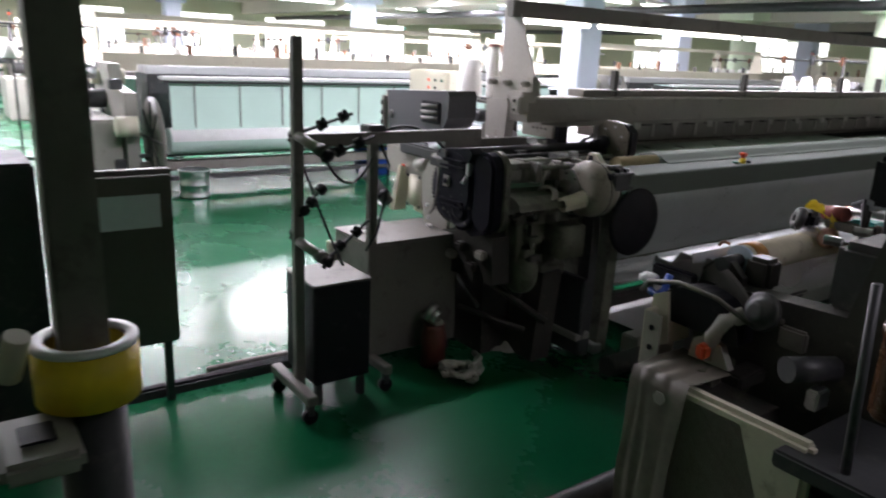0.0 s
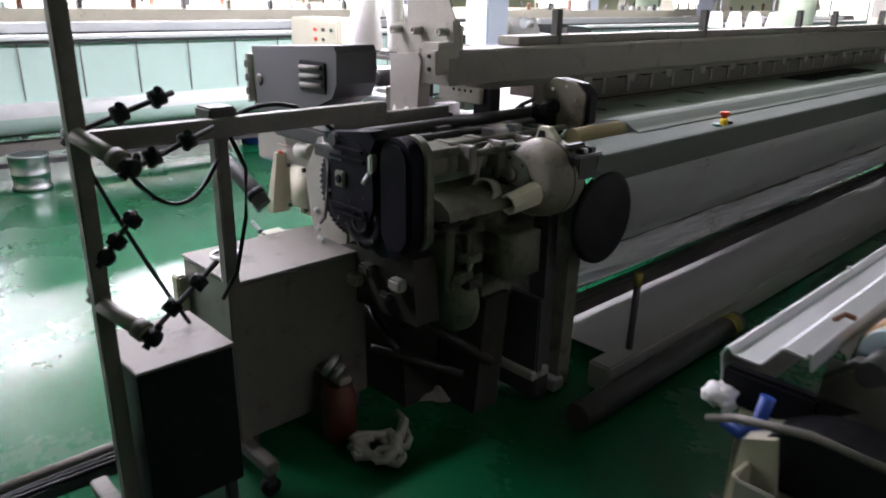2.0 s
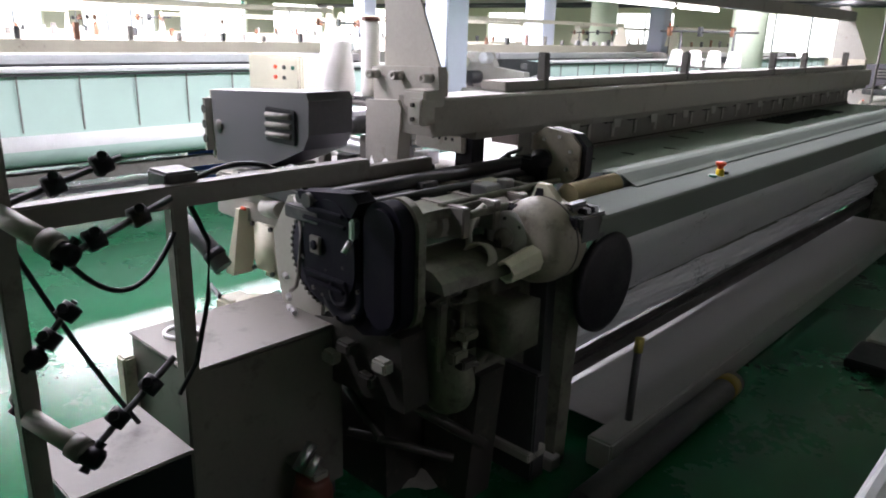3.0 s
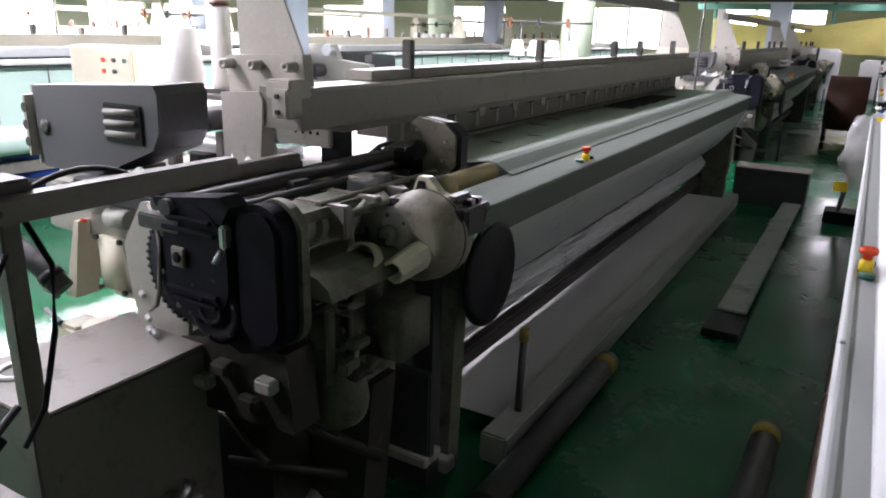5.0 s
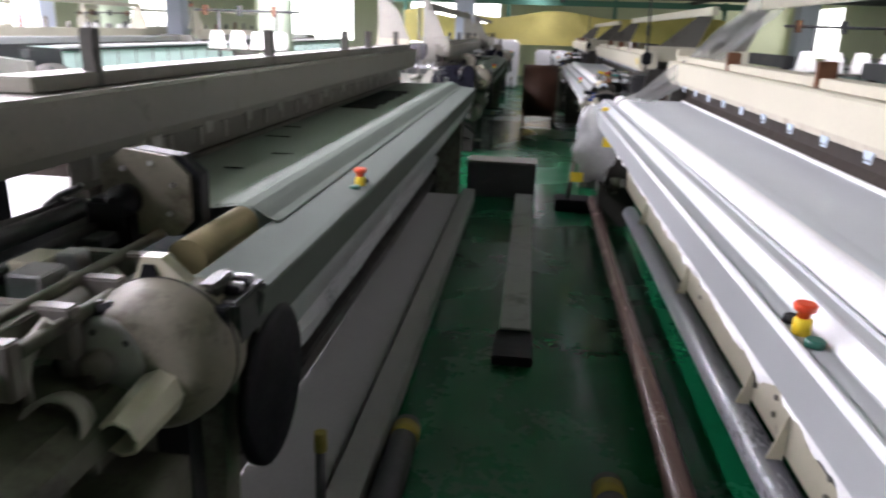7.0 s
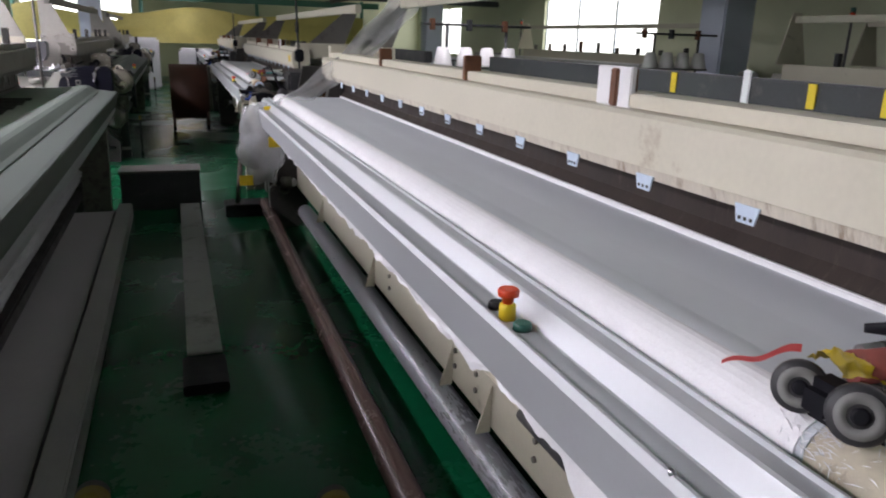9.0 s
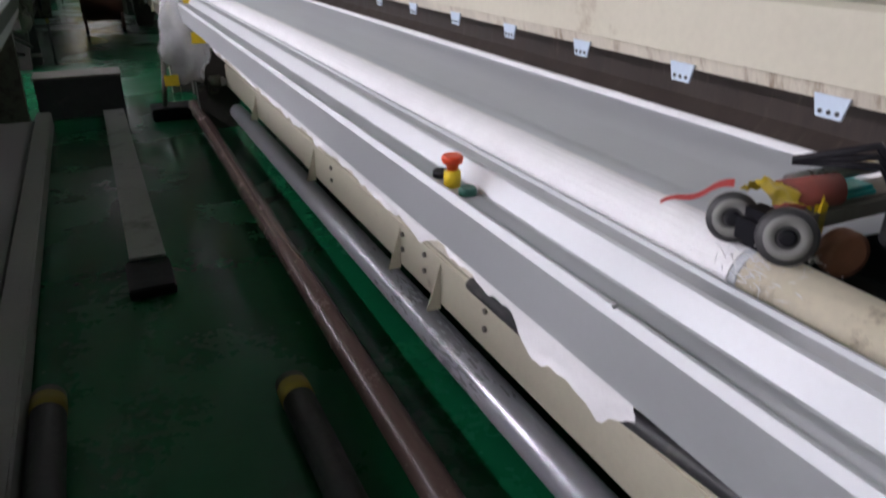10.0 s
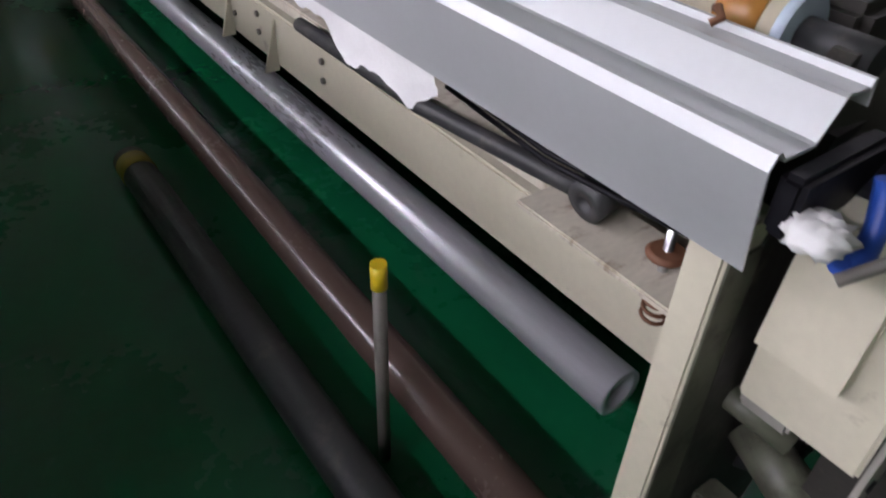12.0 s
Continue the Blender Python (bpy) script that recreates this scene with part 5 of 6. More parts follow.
# white cup, blue cable, beige guard seen at the end
def wad(u, v):
    a, b = 2 * math.pi * u, math.pi * v
    k = 1 + 0.5 * noise.noise(Vector((math.cos(a) * math.sin(b) * 3.5, math.sin(a) * math.sin(b) * 3.5, math.cos(b) * 3.5 + 4)))
    return (-1.230 + 0.026 * k * math.sin(b) * math.cos(a), 1.606 + 0.028 * k * math.sin(b) * math.sin(a), 0.880 + 0.014 * k * math.cos(b))


part("white_wad", sheet(wad, 22, 12), WHITE, B, "crumpled white plastic wad")
part("blue_hose", pipe(bmesh.new(), [(-1.21, 1.59, 0.852), (-1.18, 1.585, 0.845), (-1.162, 1.59, 0.868), (-1.158, 1.60, 0.91)], 0.011, 10), BLUE, B, "blue hose")
part("beige_guard", box(-1.02, -0.62, 1.40, 1.44, 0.30, 0.72, 0.012), CREAM, B)
part("bracket_plate", box(-1.156, -1.146, 1.505, 1.645, 0.60, 0.83, 0.004), CREAM, B, "cream bracket plate")
hp = part("hole_plate", box(-1.145, -1.092, 1.497, 1.504, 0.52, 0.83, 0.002), DULLCREAM, B, "cream plate with a row of holes")
for k in range(5):
    part("hole", cyl(bmesh.new(), (-1.118, 1.4945, 0.57 + 0.055 * k), (-1.118, 1.498, 0.57 + 0.055 * k), 0.008, seg=12), BLACK, hp)
part("guard_bolt", bolt(bmesh.new(), (-0.99, 1.40, 0.67), (0, -1, 0), 0.018, 0.014), GREYCREAM, B)
random.seed(12)
for i in range(34):
    x, y, z = random.uniform(-1.15, -0.66), random.uniform(1.56, 1.74), random.uniform(0.25, 0.86)
    a = [random.uniform(0.012, 0.05) for _ in range(3)]
    if i % 3:
        part("machine_block", box(x - a[0], x + a[0], y - a[1] * 0.7, y + a[1] * 0.7, z - a[2], z + a[2], 0.005), random.choice((DUSTY, DARK, GREYCREAM, STEEL, GREYBOX)), B)
    else:
        part("machine_shaft", cyl(bmesh.new(), (x, y - 0.06, z), (x + random.uniform(-0.05, 0.05), y + 0.06, z + random.uniform(-0.04, 0.04)), a[0] * 0.7, seg=14), random.choice((STEEL, DARK, DUSTY)), B)
em = part("end_motor", lathe(bmesh.new(), (-0.80, 1.20, 0.22), (0, 1, 0), [(0, 0.06), (0.02, 0.11), (0.03, 0.12), (0.24, 0.12), (0.26, 0.10)], 28), GREYBOX, B, "finned grey motor")
for i in range(14):
    a = 2 * math.pi * i / 14
    part("fin", cyl(bmesh.new(), (-0.80 + 0.122 * math.cos(a), 1.24, 0.22 + 0.122 * math.sin(a)), (-0.80 + 0.122 * math.cos(a), 1.43, 0.22 + 0.122 * math.sin(a)), 0.008, seg=6), GREYBOX, em)
part("spring_pole", cyl(bmesh.new(), (-0.695, 1.72, 1.12), (-0.715, 1.72, 1.80), 0.010, seg=14), DARK, B)
bmk = bmesh.new()
pipe(bmk, [(-0.708 + 0.017 * math.cos(a), 1.72 + 0.017 * math.sin(a), 1.44 + 0.0016 * a) for a in [0.5 * k for k in range(110)]], 0.0032, 6)
part("pole_spring", bmk, DARK, B)
part("pole_nut", cyl(bmesh.new(), (-0.70, 1.72, 1.305), (-0.70, 1.72, 1.33), 0.018, seg=6), GREYBOX, B)
part("pole_clamp", box(-0.735, -0.655, 1.68, 1.76, 1.18, 1.29, 0.012), BLACK, B)
part("amber_cup", lathe(bmesh.new(), (-0.53, 1.5, 0.80), (0, 0, 1), [(0, 0.035), (0.01, 0.042), (0.17, 0.042), (0.175, 0.046), (0.195, 0.046), (0.20, 0.03)], 24), mat("amber_plastic", (0.07, 0.034, 0.014), 0.25, 0, 0.2), B, "amber plastic oil cup")
part("grey_peg", cyl(bmesh.new(), (-0.55, 1.4, 0.70), (-0.565, 1.4, 1.09), 0.010, seg=12), DARK, B)
part("cup_shelf", box(-0.68, -0.44, 1.36, 1.72, 0.66, 0.70, 0.006), DARK, B)
# loom's back bar with tags
part("back_bar", box(0.56, 0.64, 1.8, 6.9, 1.19, 1.30, 0.006), DARK, B)
for y, m in ((3.75, YELLOW), (3.42, YELLOW), (4.6, YELLOW)):
    part("tag", box(0.552, 0.558, y - 0.02, y + 0.02, 1.20, 1.295, 0.001), m, B)
part("white_strap", box(0.545, 0.557, 4.08, 4.12, 1.18, 1.33, 0.002), WHITE, B)
for y in (1.9, 4.2, 6.8):
    part("back_post", box(0.57, 0.63, y - 0.03, y + 0.03, 0.0, 1.19, 0.004), DARK, B)
part("clamp_plate", box(-0.672, -0.655, 3.17, 3.33, 1.262, 1.365, 0.003), WHITE, B, "white clamp plate")
part("beam_tape", box(-0.7235, -0.7205, 2.12, 2.215, 1.165, 1.225, 0.001), YELLOW, B, "yellow tape mark")

# ---- things on the aisle floor ----
DULLYELLOW = mat("dirty_yellow_tape", (0.28, 0.22, 0.03), 0.6, 0, 0.25, 20, 0.2, 60)
gp = thing("guide_pin", "upright grey steel pin with a yellow taped tip", "pin")
part("rod", cyl(bmesh.new(), (-1.312, 2.165, 0.0), (-1.304, 2.173, 0.485), 0.0125, seg=14), GREYBOX, gp)
part("tip", cyl(bmesh.new(), (-1.305, 2.172, 0.445), (-1.304, 2.173, 0.493), 0.0145, seg=14), YELLOW, gp, "yellow tape")
for x, y0, y1 in ((-1.40, 0.9, 3.46), (-2.088, 2.5, 3.70)):
    r = thing("cloth_roll", "dark cloth roll on the floor with yellow taped end", "cloth roll", "cloth rolls on the floor")
    part("roll", cyl(bmesh.new(), (x, y0, 0.052), (x, y1, 0.052), 0.050, seg=22), DARK, r)
    part("tape", cyl(bmesh.new(), (x, y1 - 0.10, 0.052), (x, y1 - 0.03, 0.052), 0.0515, seg=22), DULLYELLOW, r, "dull yellow tape band")
solid("black_block", box(-1.82, -1.64, 4.36, 4.66, 0.0, 0.045, 0.006), BLACK, "flat black block under the board's end", "block")
solid("timber_support", box(-1.80, -1.65, 6.9, 7.0, 0.0, 0.045, 0.004), DARK, "dark batten under the board", "batten")
lb = thing("low_cabinet", "low dark metal cabinet standing across the aisle", "cabinet")
part("case", box(-2.24, -1.63, 7.76, 8.05, 0.0, 0.31, 0.008), DARK, lb)
part("top", box(-2.25, -1.62, 7.75, 8.06, 0.311, 0.325, 0.003), GREYBOX, lb)
fb = thing("pipe_rest", "flat dark block holding the pipe's far end", "pipe rest")
part("block", box(-1.46, -0.98, 7.36, 7.60, 0.0, 0.10, 0.008), BLACK, fb)
part("prop", cyl(bmesh.new(), (-1.36, 7.45, 0.10), (-1.30, 7.45, 0.62), 0.02, seg=12), GREYBOX, fb)

# bare castings at the cream loom's far end
random.seed(41)
for i in range(16):
    x, y, z = random.uniform(-1.22, -0.98), random.uniform(6.92, 7.14), random.uniform(0.22, 0.74)
    a = [random.uniform(0.018, 0.05) for _ in range(3)]
    if i % 2:
        part("far_casting", casting(x - a[0], x + a[0], y - a[1], y + a[1], z - a[2], z + a[2], 0.012), random.choice((DUSTY, GREYCREAM, OILED)), B)
    else:
        part("far_shaft", cyl(bmesh.new(), (x, y - 0.08, z), (x + random.uniform(-0.04, 0.04), y + 0.06, z + random.uniform(-0.04, 0.04)), a[0] * 0.7, seg=12), random.choice((DUSTY, STEEL, OILED)), B)
# plastic bag and film at the cream loom's far end
def bagfn(u, v):
    a = u * 2 * math.pi
    w = 0.09 + 0.05 * math.sin(3.0 * v) + 0.03 * noise.noise(Vector((math.cos(a), math.sin(a), v * 4))) + 0.013 * abs(noise.noise(Vector((math.cos(a) * 4, math.sin(a) * 4, v * 9))))
    return (-1.24 + 0.05 * v * 0 + w * math.cos(a) * (1.1 if v < 0.8 else 0.9), 6.62 + w * 0.8 * math.sin(a), 0.95 - 0.52 * v + 0.03 * noise.noise(Vector((u * 7, v * 3, 4))))


bag = thing("plastic_bag", "clear plastic bag with yellow tape hanging from the loom", "plastic bag")
part("bag", sheet(bagfn, 64, 40), FILM, bag)
for p in ((-1.18, 6.52, 0.92), (-1.16, 6.50, 0.72), (-1.36, 6.52, 0.46)):
    part("tape", box(p[0] - 0.045, p[0] + 0.045, p[1] - 0.004, p[1] + 0.004, p[2] - 0.035, p[2] + 0.035, 0.003), YELLOW, bag)
def filmfn(u, v):
    a = Vector((-1.20, 6.58, 0.95)).lerp(Vector((-0.25, 6.9, 1.70)), u)
    b = Vector((-0.92, 6.62, 0.97)).lerp(Vector((0.02, 6.9, 1.70)), u)
    p = a.lerp(b, v)
    return (p.x, p.y + 0.04 * noise.noise(Vector((u * 5, v * 7, 1))), p.z - 0.12 * 4 * u * (1 - u) * 0.6 + 0.03 * noise.noise(Vector((u * 6, v * 9, 6))))


solid("plastic_film", sheet(filmfn, 30, 12), FILM, "crumpled clear plastic film hung from the lamp bar", "plastic film")

# ---- looms farther off, seen from their warp side ----
def warp_loom():
    """Built with its warp side at x = 0, running from y = 0 to 5.3; the loom lies towards -x."""
    L = thing("loom", "wide loom with white warp sheet and pale green warp beam", "loom", "looms in the hall")
    n = 5.3
    part("warp_sheet", bent(bmesh.new(), [(-0.05, 0.62), (-0.08, 1.085), (-0.5, 1.10)], 0.18, n - 0.2, 0.003), SHEET, L, "pale green-white warp sheet")
    for i in range(11):
        part("lease_cord", box(-0.052, -0.045, 0.4 + 0.45 * i, 0.41 + 0.45 * i, 0.64, 1.06, 0), GREYBOX, L)
    part("back_rest", box(-0.14, 0.0, 0.1, n - 0.1, 1.09, 1.125, 0.01), WHITE, L, "white back rest")
    part("slot_rail", box(-0.10, -0.02, 0.1, n - 0.1, 1.06, 1.075, 0.003), DARK, L)
    wb = part("warp_beam", cyl(bmesh.new(), (-0.12, 0.15, 0.50), (-0.12, n - 0.15, 0.50), 0.125, seg=28), SHEET, L, "white and green yarn beam")
    part("white_wrap", cyl(bmesh.new(), (-0.11, 0.16, 0.52), (-0.11, n - 0.16, 0.52), 0.115, seg=28), WHITECLOTH, wb)
    for y in (0.0, n - 0.05):
        fl = part("warp_beam_flange", cyl(bmesh.new(), (-0.1, y, 0.53), (-0.1, y + 0.03, 0.53), 0.40, seg=36, hole=0.07), GREYBOX, L)
        for k in range(8):
            a = 2 * math.pi * k / 8
            part("spoke", cyl(bmesh.new(), (-0.1, y - 0.004, 0.53), (-0.1 + 0.36 * math.cos(a), y - 0.004, 0.53 + 0.36 * math.sin(a)), 0.014, seg=6), DARK, fl)
    for z0, z1, m in ((0.34, 0.375, DARK), (0.20, 0.30, GREYBOX), (0.10, 0.14, DARK)):
        part("low_rail", box(-0.30, -0.2, -0.1, n, z0, z1, 0.004), m, L)
    for y in (-0.2, n - 0.1):
        part("side_frame", prism(bmesh.new(), [(-0.2, 0), (-0.25, 0.95), (-0.8, 1.0), (-0.9, 1.2), (-1.5, 1.2), (-1.6, 0.9), (-2.0, 0.85), (-2.0, 0), (-1.7, 0), (-1.6, 0.4), (-0.6, 0.4), (-0.5, 0)], y, y + 0.12), GREYCREAM, L)
    part("beam", box(-2.0, -1.85, -0.05, n, 1.08, 1.29, 0.008), CREAM, L)
    # grey strip that draws the shade under the beam
    part("beam_shade_strip", box(-1.86, -1.83, 0.0, n - 0.1, 1.03, 1.078, 0.004), GREYBOX, L)
    part("heald_box", box(-1.5, -1.0, 0.2, n - 0.3, 0.5, 1.1, 0.01), DARK, L)
    for k in range(6):
        part("heald_frame", box(-1.05 - 0.07 * k, -1.02 - 0.07 * k, 0.2, n - 0.3, 1.10, 1.18, 0.003), WHITE if k % 2 else STEEL, L)
    part("cloth", bent(bmesh.new(), [(-1.95, 1.0), (-2.5, 0.97), (-2.55, 0.8)], 0.2, n - 0.3, 0.003), CLOTH_B, L)
    bar = part("lamp_bar", box(-1.95, -1.88, -0.1, n, 1.66, 1.72, 0.004), CREAM, L)
    for y in (-0.1, n - 0.02):
        part("support_plate", prism(bmesh.new(), [(-2.1, 1.29), (-1.75, 1.29), (-1.88, 1.75), (-1.98, 1.75)], y, y + 0.012), CREAM, L)
    random.seed(21)
    for i in range(9):
        y = 0.35 + 0.55 * i
        part("clamp", box(-1.93, -1.88, y, y + 0.05, 1.29, random.uniform(1.36, 1.46), 0.004), random.choice((DARK, RUST, GREYBOX)), L)
    for i in range(16):
        x, y, z = random.uniform(-1.7, -0.1), random.uniform(-0.55, -0.1), random.uniform(0.2, 1.15)
        a = [random.uniform(0.03, 0.10) for _ in range(3)]
        if i % 2:
            part("machine_block", box(x - a[0], x + a[0], y - a[1], y + a[1], z - a[2], z + a[2], 0.01), random.choice((CREAM, DARK, GREYBOX, WHITE)), L)
        else:
            part("machine_shaft", cyl(bmesh.new(), (x, y - a[0] * 2, z), (x, y + a[0] * 2, z), a[1], seg=14), random.choice((DARK, STEEL, CREAM)), L)
    part("drive_box", box(-1.4, -0.3, -0.6, -0.22, 0.0, 0.7, 0.02), GREYCREAM, L)
    part("signal_pole", cyl(bmesh.new(), (-1.9, -0.3, 1.0), (-1.9, -0.3, 1.75), 0.013, seg=8), DARK, L)
    for z, m in ((1.75, RED), (1.80, GREENBTN)):
        part("signal_lamp", cyl(bmesh.new(), (-1.9, -0.3, z), (-1.9, -0.3, z + 0.05), 0.025, seg=12), m, L)
    return L


def yarn_rack(x, y, turn, n=4):
    t = thing("yarn_stand", "steel stand carrying white yarn cones", "yarn stand", "yarn stands")
    part("base_bar", box(-0.35, 0.35, -0.03, 0.03, 0.02, 0.06, 0.004), DARK, t)
    for sx in (-0.3, 0.3):
        part("post", cyl(bmesh.new(), (sx, 0, 0.0), (sx, 0, 1.55), 0.014, seg=10), DARK, t)
    part("top_bar", cyl(bmesh.new(), (-0.55, 0, 1.55), (0.55, 0, 1.55), 0.012, seg=10), DARK, t)
    part("shelf", box(-0.42, 0.42, -0.06, 0.06, 1.16, 1.18, 0.003), GREYBOX, t)
    for i in range(n):
        cx = -0.33 + 0.22 * i
        part("yarn_cone", lathe(bmesh.new(), (cx, 0, 1.18), (0, 0, 1), [(0, 0.085), (0.01, 0.088), (0.17, 0.055), (0.175, 0.02)], 20), YARN, t)
    for i in range(3):
        part("tensioner", box(-0.46 + 0.36 * i, -0.42 + 0.36 * i, -0.03, 0.03, 1.50, 1.60, 0.004), DARK if i % 2 else RUST, t)
    t.matrix_basis = pose(x, y, 0, 0, 0, turn)
    return t


C = warp_loom()
C.matrix_basis = pose(-7.1, 1.72, 0)
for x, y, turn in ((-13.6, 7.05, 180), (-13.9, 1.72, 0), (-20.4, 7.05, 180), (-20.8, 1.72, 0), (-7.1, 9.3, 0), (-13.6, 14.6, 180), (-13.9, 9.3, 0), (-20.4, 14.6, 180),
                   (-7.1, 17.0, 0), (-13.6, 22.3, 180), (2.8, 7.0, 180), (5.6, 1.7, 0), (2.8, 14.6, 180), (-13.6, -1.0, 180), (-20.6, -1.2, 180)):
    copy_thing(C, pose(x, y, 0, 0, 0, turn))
yr = yarn_rack(-9.6, 1.15, 90)
for x, y, turn in ((-9.4, 2.5, 0), (-9.5, 7.6, 90), (-11.0, 3.2, 0), (-11.2, 5.6, 0), (-11.0, 8.8, 90), (-16.0, 1.2, 90), (-16.4, 4.2, 0), (-16.4, 6.8, 0), (-9.7, 14.9, 0), (-11.2, 11.6, 0), (-17.0, 9.8, 90), (-4.6, 8.7, 0),
                   (-22.6, 1.4, 0), (-23.0, 5.0, 90), (-23.0, 9.0, 0), (-11.3, 17, 0), (0.9, 8.0, 0), (3.6, 8.6, 0)):
    copy_thing(yr, pose(x, y, 0, 0, 0, turn))
# the next looms along the aisle
copy_thing(A, pose(0, 7.95, 0))
copy_thing(B, pose(0.02, 6.75, 0))
copy_thing(A, pose(0, 15.8, 0))
copy_thing(B, pose(0.02, 14.2, 0))

# things behind the grey loom
kb = thing("control_cabinet", "cream control cabinet on a pole behind the loom", "control cabinet")
part("case", box(-5.25, -4.68, 3.36, 3.62, 0.98, 1.31, 0.012), CREAM, kb)
part("face", box(-5.0, -4.70, 3.345, 3.36, 1.0, 1.29, 0.004), CREAM, kb)
for i in range(5):
    part("button", cyl(bmesh.new(), (-4.92 + 0.09 * (i % 3), 3.333, 1.24 - 0.06 * (i // 3)), (-4.92 + 0.09 * (i % 3), 3.345, 1.24 - 0.06 * (i // 3)), 0.012, seg=12), (RED, DARK, GREENBTN)[i % 3], kb)
part("pole", cyl(bmesh.new(), (-4.95, 3.5, 0.0), (-4.95, 3.5, 0.98), 0.04, seg=14), GREYBOX, kb)
ys = thing("weft_yarn_stand", "stand with a large white yarn cone and a spool", "yarn stand")
part("plate", box(-3.75, -3.05, 2.52, 2.80, 1.20, 1.215, 0.003), GREYBOX, ys)
for x in (-3.7, -3.1):
    part("post", cyl(bmesh.new(), (x, 2.70, 0.96 if x > -3.5 else 0.0), (x, 2.70, 1.20), 0.015, seg=10), DARK, ys)
cn = part("yarn_cone", lathe(bmesh.new(), (-3.38, 2.58, 1.225), (0, 0, 1), [(0, 0.066), (0.01, 0.074), (0.06, 0.071), (0.20, 0.056), (0.208, 0.03)], 30), YARN, ys, "large white yarn cone")
part("cone_tray", lathe(bmesh.new(), (-3.38, 2.58, 1.213), (0, 0, 1), [(0, 0.06), (0.004, 0.125), (0.01, 0.13), (0.012, 0.05)], 26), WHITE, cn)
sp = part("yarn_spool", lathe(bmesh.new(), (-3.225, 2.62, 1.225), (0, 0, 1), [(0, 0.034), (0.02, 0.036), (0.27, 0.034), (0.28, 0.02)], 24), YARN, ys, "tall white yarn spool")
part("spool_base", lathe(bmesh.new(), (-3.225, 2.62, 1.213), (0, 0, 1), [(0, 0.036), (0.012, 0.036), (0.014, 0.03)], 20), RUST, sp)
part("spool_cap", lathe(bmesh.new(), (-3.225, 2.62, 1.503), (0, 0, 1), [(0, 0.034), (0.014, 0.034), (0.016, 0.02)], 20), mat("wine_red_plastic", (0.16, 0.06, 0.045), 0.4), sp)
BINX, BINY = -7.55, 4.35
bb = thing("blue_bin", "low blue plastic bin with green rim on the floor", "bin")
part("bin", lathe(bmesh.new(), (BINX, BINY, 0.0), (0, 0, 1), [(0, 0.20), (0.40, 0.25), (0.42, 0.26), (0.44, 0.26), (0.44, 0.24), (0.20, 0.21)], 24), BLUE, bb)
part("rim", cyl(bmesh.new(), (BINX, BINY, 0.44), (BINX, BINY, 0.46), 0.265, seg=24, hole=0.235), GREENBTN, bb)
bk = thing("metal_bucket", "shiny ribbed metal bucket on the green floor", "bucket")
part("shell", lathe(bmesh.new(), (-6.93, 2.02, 0.0), (0, 0, 1), [(0, 0.12), (0.012, 0.145), (0.03, 0.13), (0.12, 0.135), (0.125, 0.142), (0.135, 0.135), (0.25, 0.14), (0.262, 0.15), (0.27, 0.145), (0.268, 0.12)], 30), STEEL, bk)

# post with a yellow collar close by, and the panel behind it
pp = thing("steel_post", "grey square steel post in a yellow taped collar", "post")
part("post", box(-1.035, -0.975, 0.105, 0.165, 1.03, 2.6, 0.004), GREYBOX, pp)
part("collar", cyl(bmesh.new(), (-1.0, 0.138, 1.0), (-1.0, 0.138, 1.075), 0.066, seg=32, hole=0.052), YELLOW, pp, "yellow taped collar")
part("base", cyl(bmesh.new(), (-1.0, 0.138, 0.0), (-1.0, 0.138, 1.03), 0.045, seg=24), DARK, pp)
part("collar_top", cyl(bmesh.new(), (-1.0, 0.138, 1.076), (-1.0, 0.138, 1.084), 0.066, seg=32, hole=0.05), WHITE, pp)
part("clamp", box(-0.99, -0.86, 0.02, 0.11, 0.965, 0.995, 0.008), GREYCREAM, pp)
part("clamp_slot", box(-0.95, -0.90, 0.045, 0.085, 0.996, 0.999, 0.001), BLACK, pp)
part("pipe_cap", cyl(bmesh.new(), (-0.99, 0.045, 1.05), (-0.97, 0.06, 1.11), 0.016, seg=16), CREAM, pp)
pn = thing("switch_panel", "olive grey metal switch panel with a pale label", "panel")
part("door", box(-2.86, -2.83, 0.30, 0.735, 0.28, 0.965, 0.004), PANEL, pn)
part("frame", box(-2.90, -2.86, 0.29, 0.745, 0.27, 0.985, 0.004), GREYBOX, pn)
part("label_card", box(-2.829, -2.826, 0.47, 0.69, 0.765, 0.895, 0.0), PAPER, pn, "pale blue-white label card")
for y in (0.33, 0.70):
    part("leg", box(-2.90, -2.87, y - 0.015, y + 0.015, 0.0, 0.28, 0.002), DARK, pn)
part("dark_cabinet", box(-3.3, -2.905, -0.6, 0.287, 0.0, 1.02, 0.01), DARK, pn)

# end of the aisle
CARTRUST = mat("dark_rusty_drum", (0.075, 0.032, 0.020), 0.6, 0.1, 0.35, 5, 0.3, 60)
cart = thing("rust_drum_cart", "rusty brown roll cart standing in the aisle", "cart")
part("drum", cyl(bmesh.new(), (-1.85, 13.2, 0.55), (-1.32, 13.2, 0.55), 0.40, seg=28), CARTRUST, cart)
for x in (-1.84, -1.36):
    part("frame", box(x, x + 0.04, 12.9, 13.5, 0.06, 0.55, 0.006), CARTRUST, cart)
    for y in (12.95, 13.45):
        part("castor", cyl(bmesh.new(), (x, y, 0.05), (x + 0.04, y, 0.05), 0.05, seg=14), BLACK, cart)
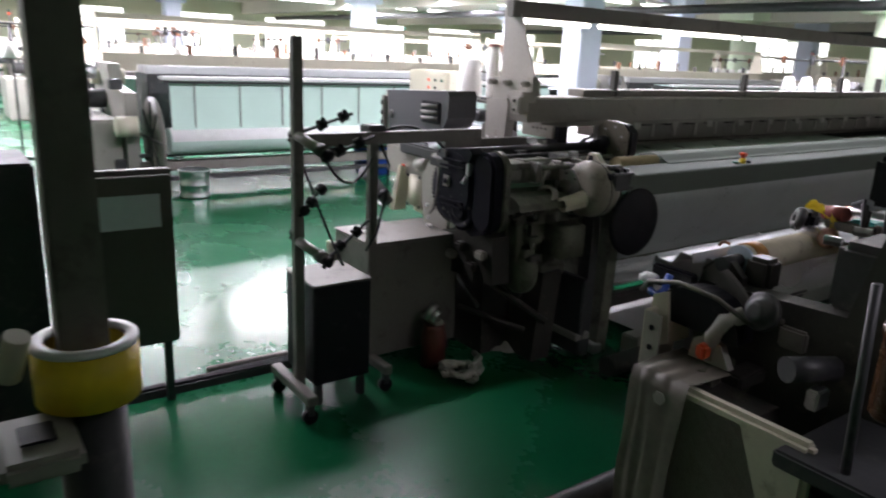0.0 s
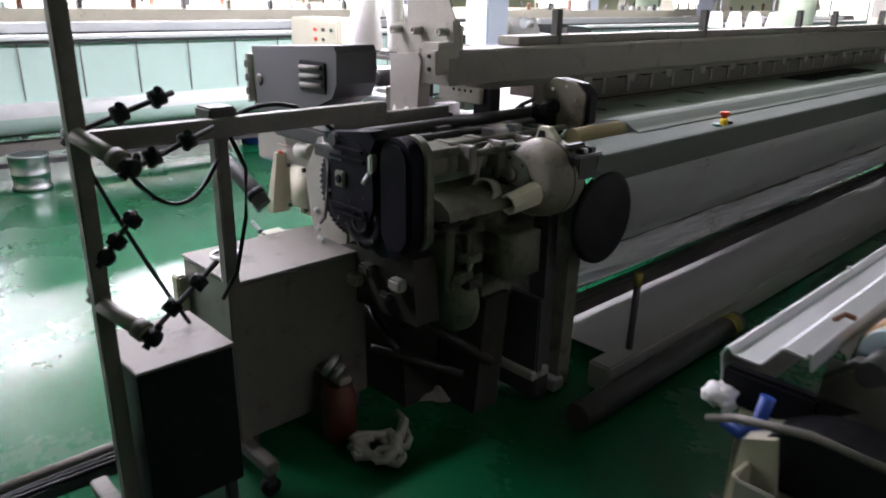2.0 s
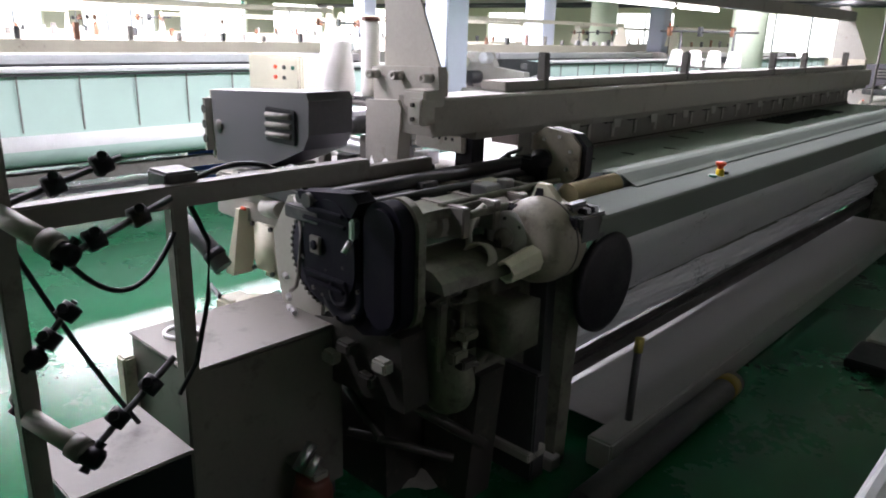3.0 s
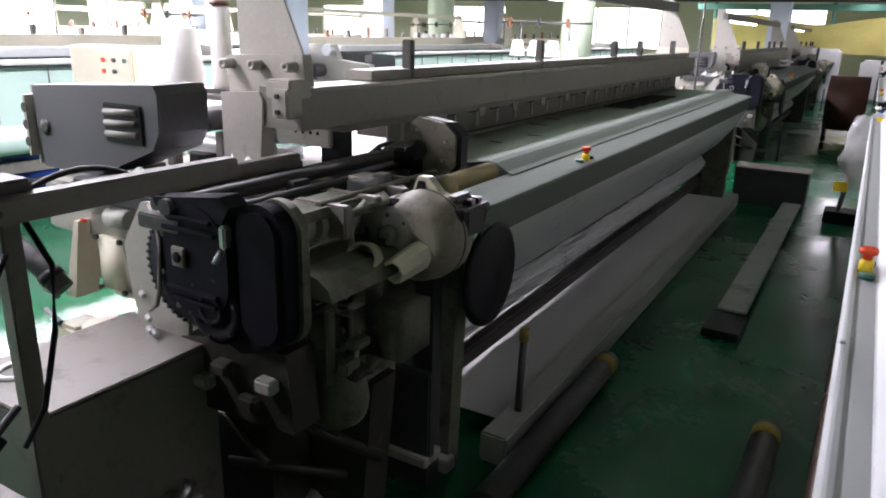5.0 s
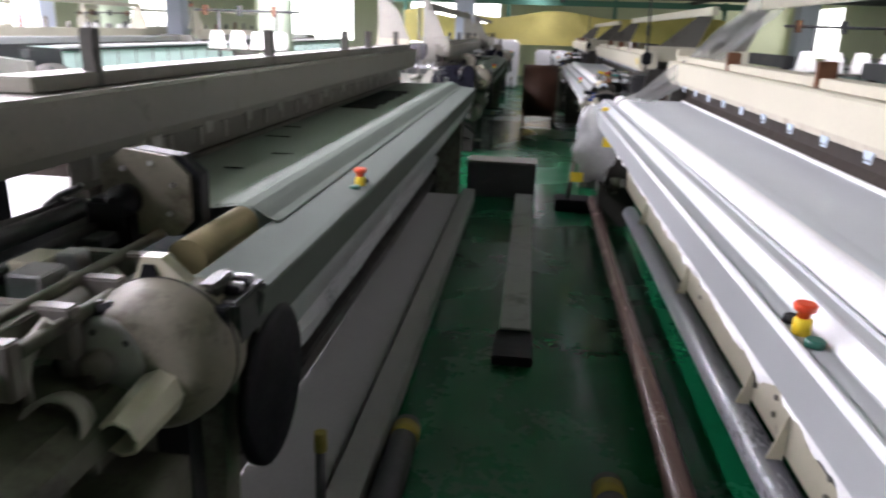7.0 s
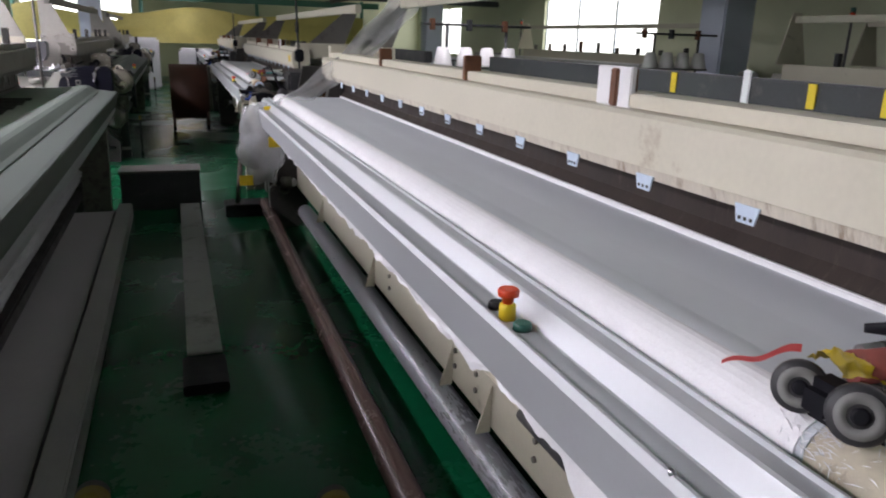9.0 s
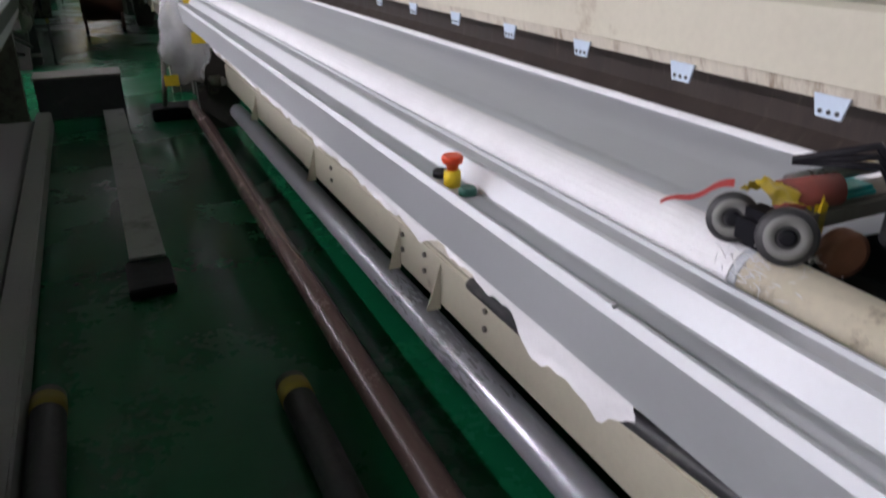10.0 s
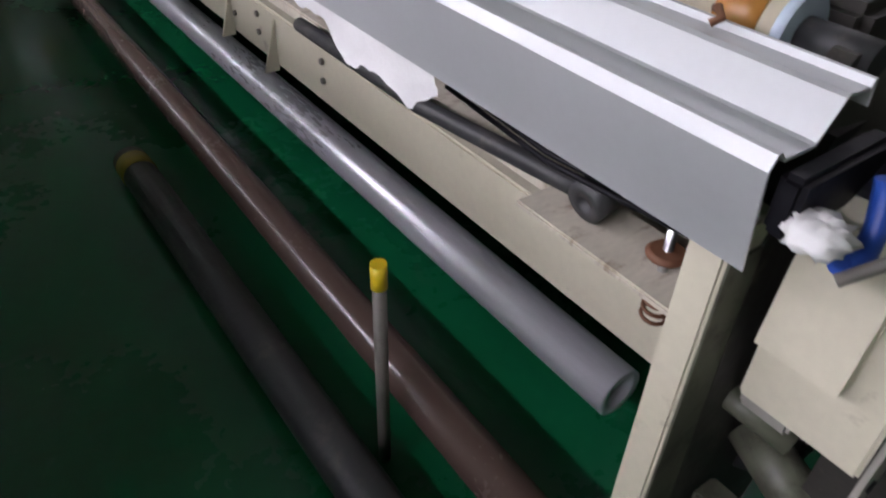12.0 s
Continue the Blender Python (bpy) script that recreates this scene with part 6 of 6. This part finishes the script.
def drape(u, v):
    return (-5.5 + 9.0 * u, 23.0 + 0.12 * noise.noise(Vector((u * 9, v * 2, 1))), 1.95 - 0.85 * v + 0.10 * math.sin(u * 16) * (1 - v) + 0.08 * noise.noise(Vector((u * 5, v, 3))))


solid("yellow_tarpaulin", sheet(drape, 60, 12), YELLOWSHEET, "yellow plastic tarpaulin hung across the end", "tarpaulin")
for x in (-5.5, -2.5, 0.5, 3.5):
    solid("green_pole", cyl(bmesh.new(), (x, 23.15, 0), (x, 23.15, 2.4), 0.05, seg=14), GREENWALL, "sea green painted steel pole", "pole", "tarpaulin poles")
solid("green_header", box(-6, 4, 23.1, 23.2, 2.2, 2.36, 0.005), GREENWALL, "sea green painted steel header beam", "beam")
for i, (x, y, w, hh) in enumerate(((-2.6, 21.5, 1.0, 1.25), (-1.2, 22.0, 0.9, 1.0), (0.3, 21.6, 1.1, 1.35), (1.8, 22.0, 0.9, 1.1))):
    bl = thing("cloth_bale", "white wrapped cloth bale stacked at the end", "bale", "cloth bales")
    part("bale", box(x - w / 2, x + w / 2, y - 0.4, y + 0.4, 0.0, hh, 0.06), WHITECLOTH, bl)
    part("strap", box(x - 0.03, x + 0.03, y - 0.406, y + 0.406, 0.01, hh + 0.004, 0.0), DARK, bl)
# pipes under the ceiling
for x, z, m in ((-1.0, 2.34, DARK), (2.6, 2.36, DARK)):
    solid("ceiling_pipe", cyl(bmesh.new(), (x, -5, z), (x, 26, z), 0.05, seg=14), m, "dark service pipe hung under the beams", "pipe", "ceiling pipes")
for y, m in ((10.4, BLUE), (19.0, DARK)):
    solid("cross_pipe", cyl(bmesh.new(), (-25, y, 2.3), (6, y, 2.3), 0.07, seg=14), DARK, "dark service pipe crossing under the ceiling", "pipe", "ceiling pipes")

# signal mast at the next loom along
sm = thing("signal_mast", "slim mast with red and green signal lamps", "signal lamp")
part("mast", cyl(bmesh.new(), (-2.74, 8.0, 0.0), (-2.74, 8.0, 1.80), 0.010, seg=10), GREYBOX, sm)
for z, m in ((1.80, GREENBTN), (1.86, RED)):
    part("lamp", cyl(bmesh.new(), (-2.74, 8.0, z), (-2.74, 8.0, z + 0.05), 0.020, seg=14), m, sm)
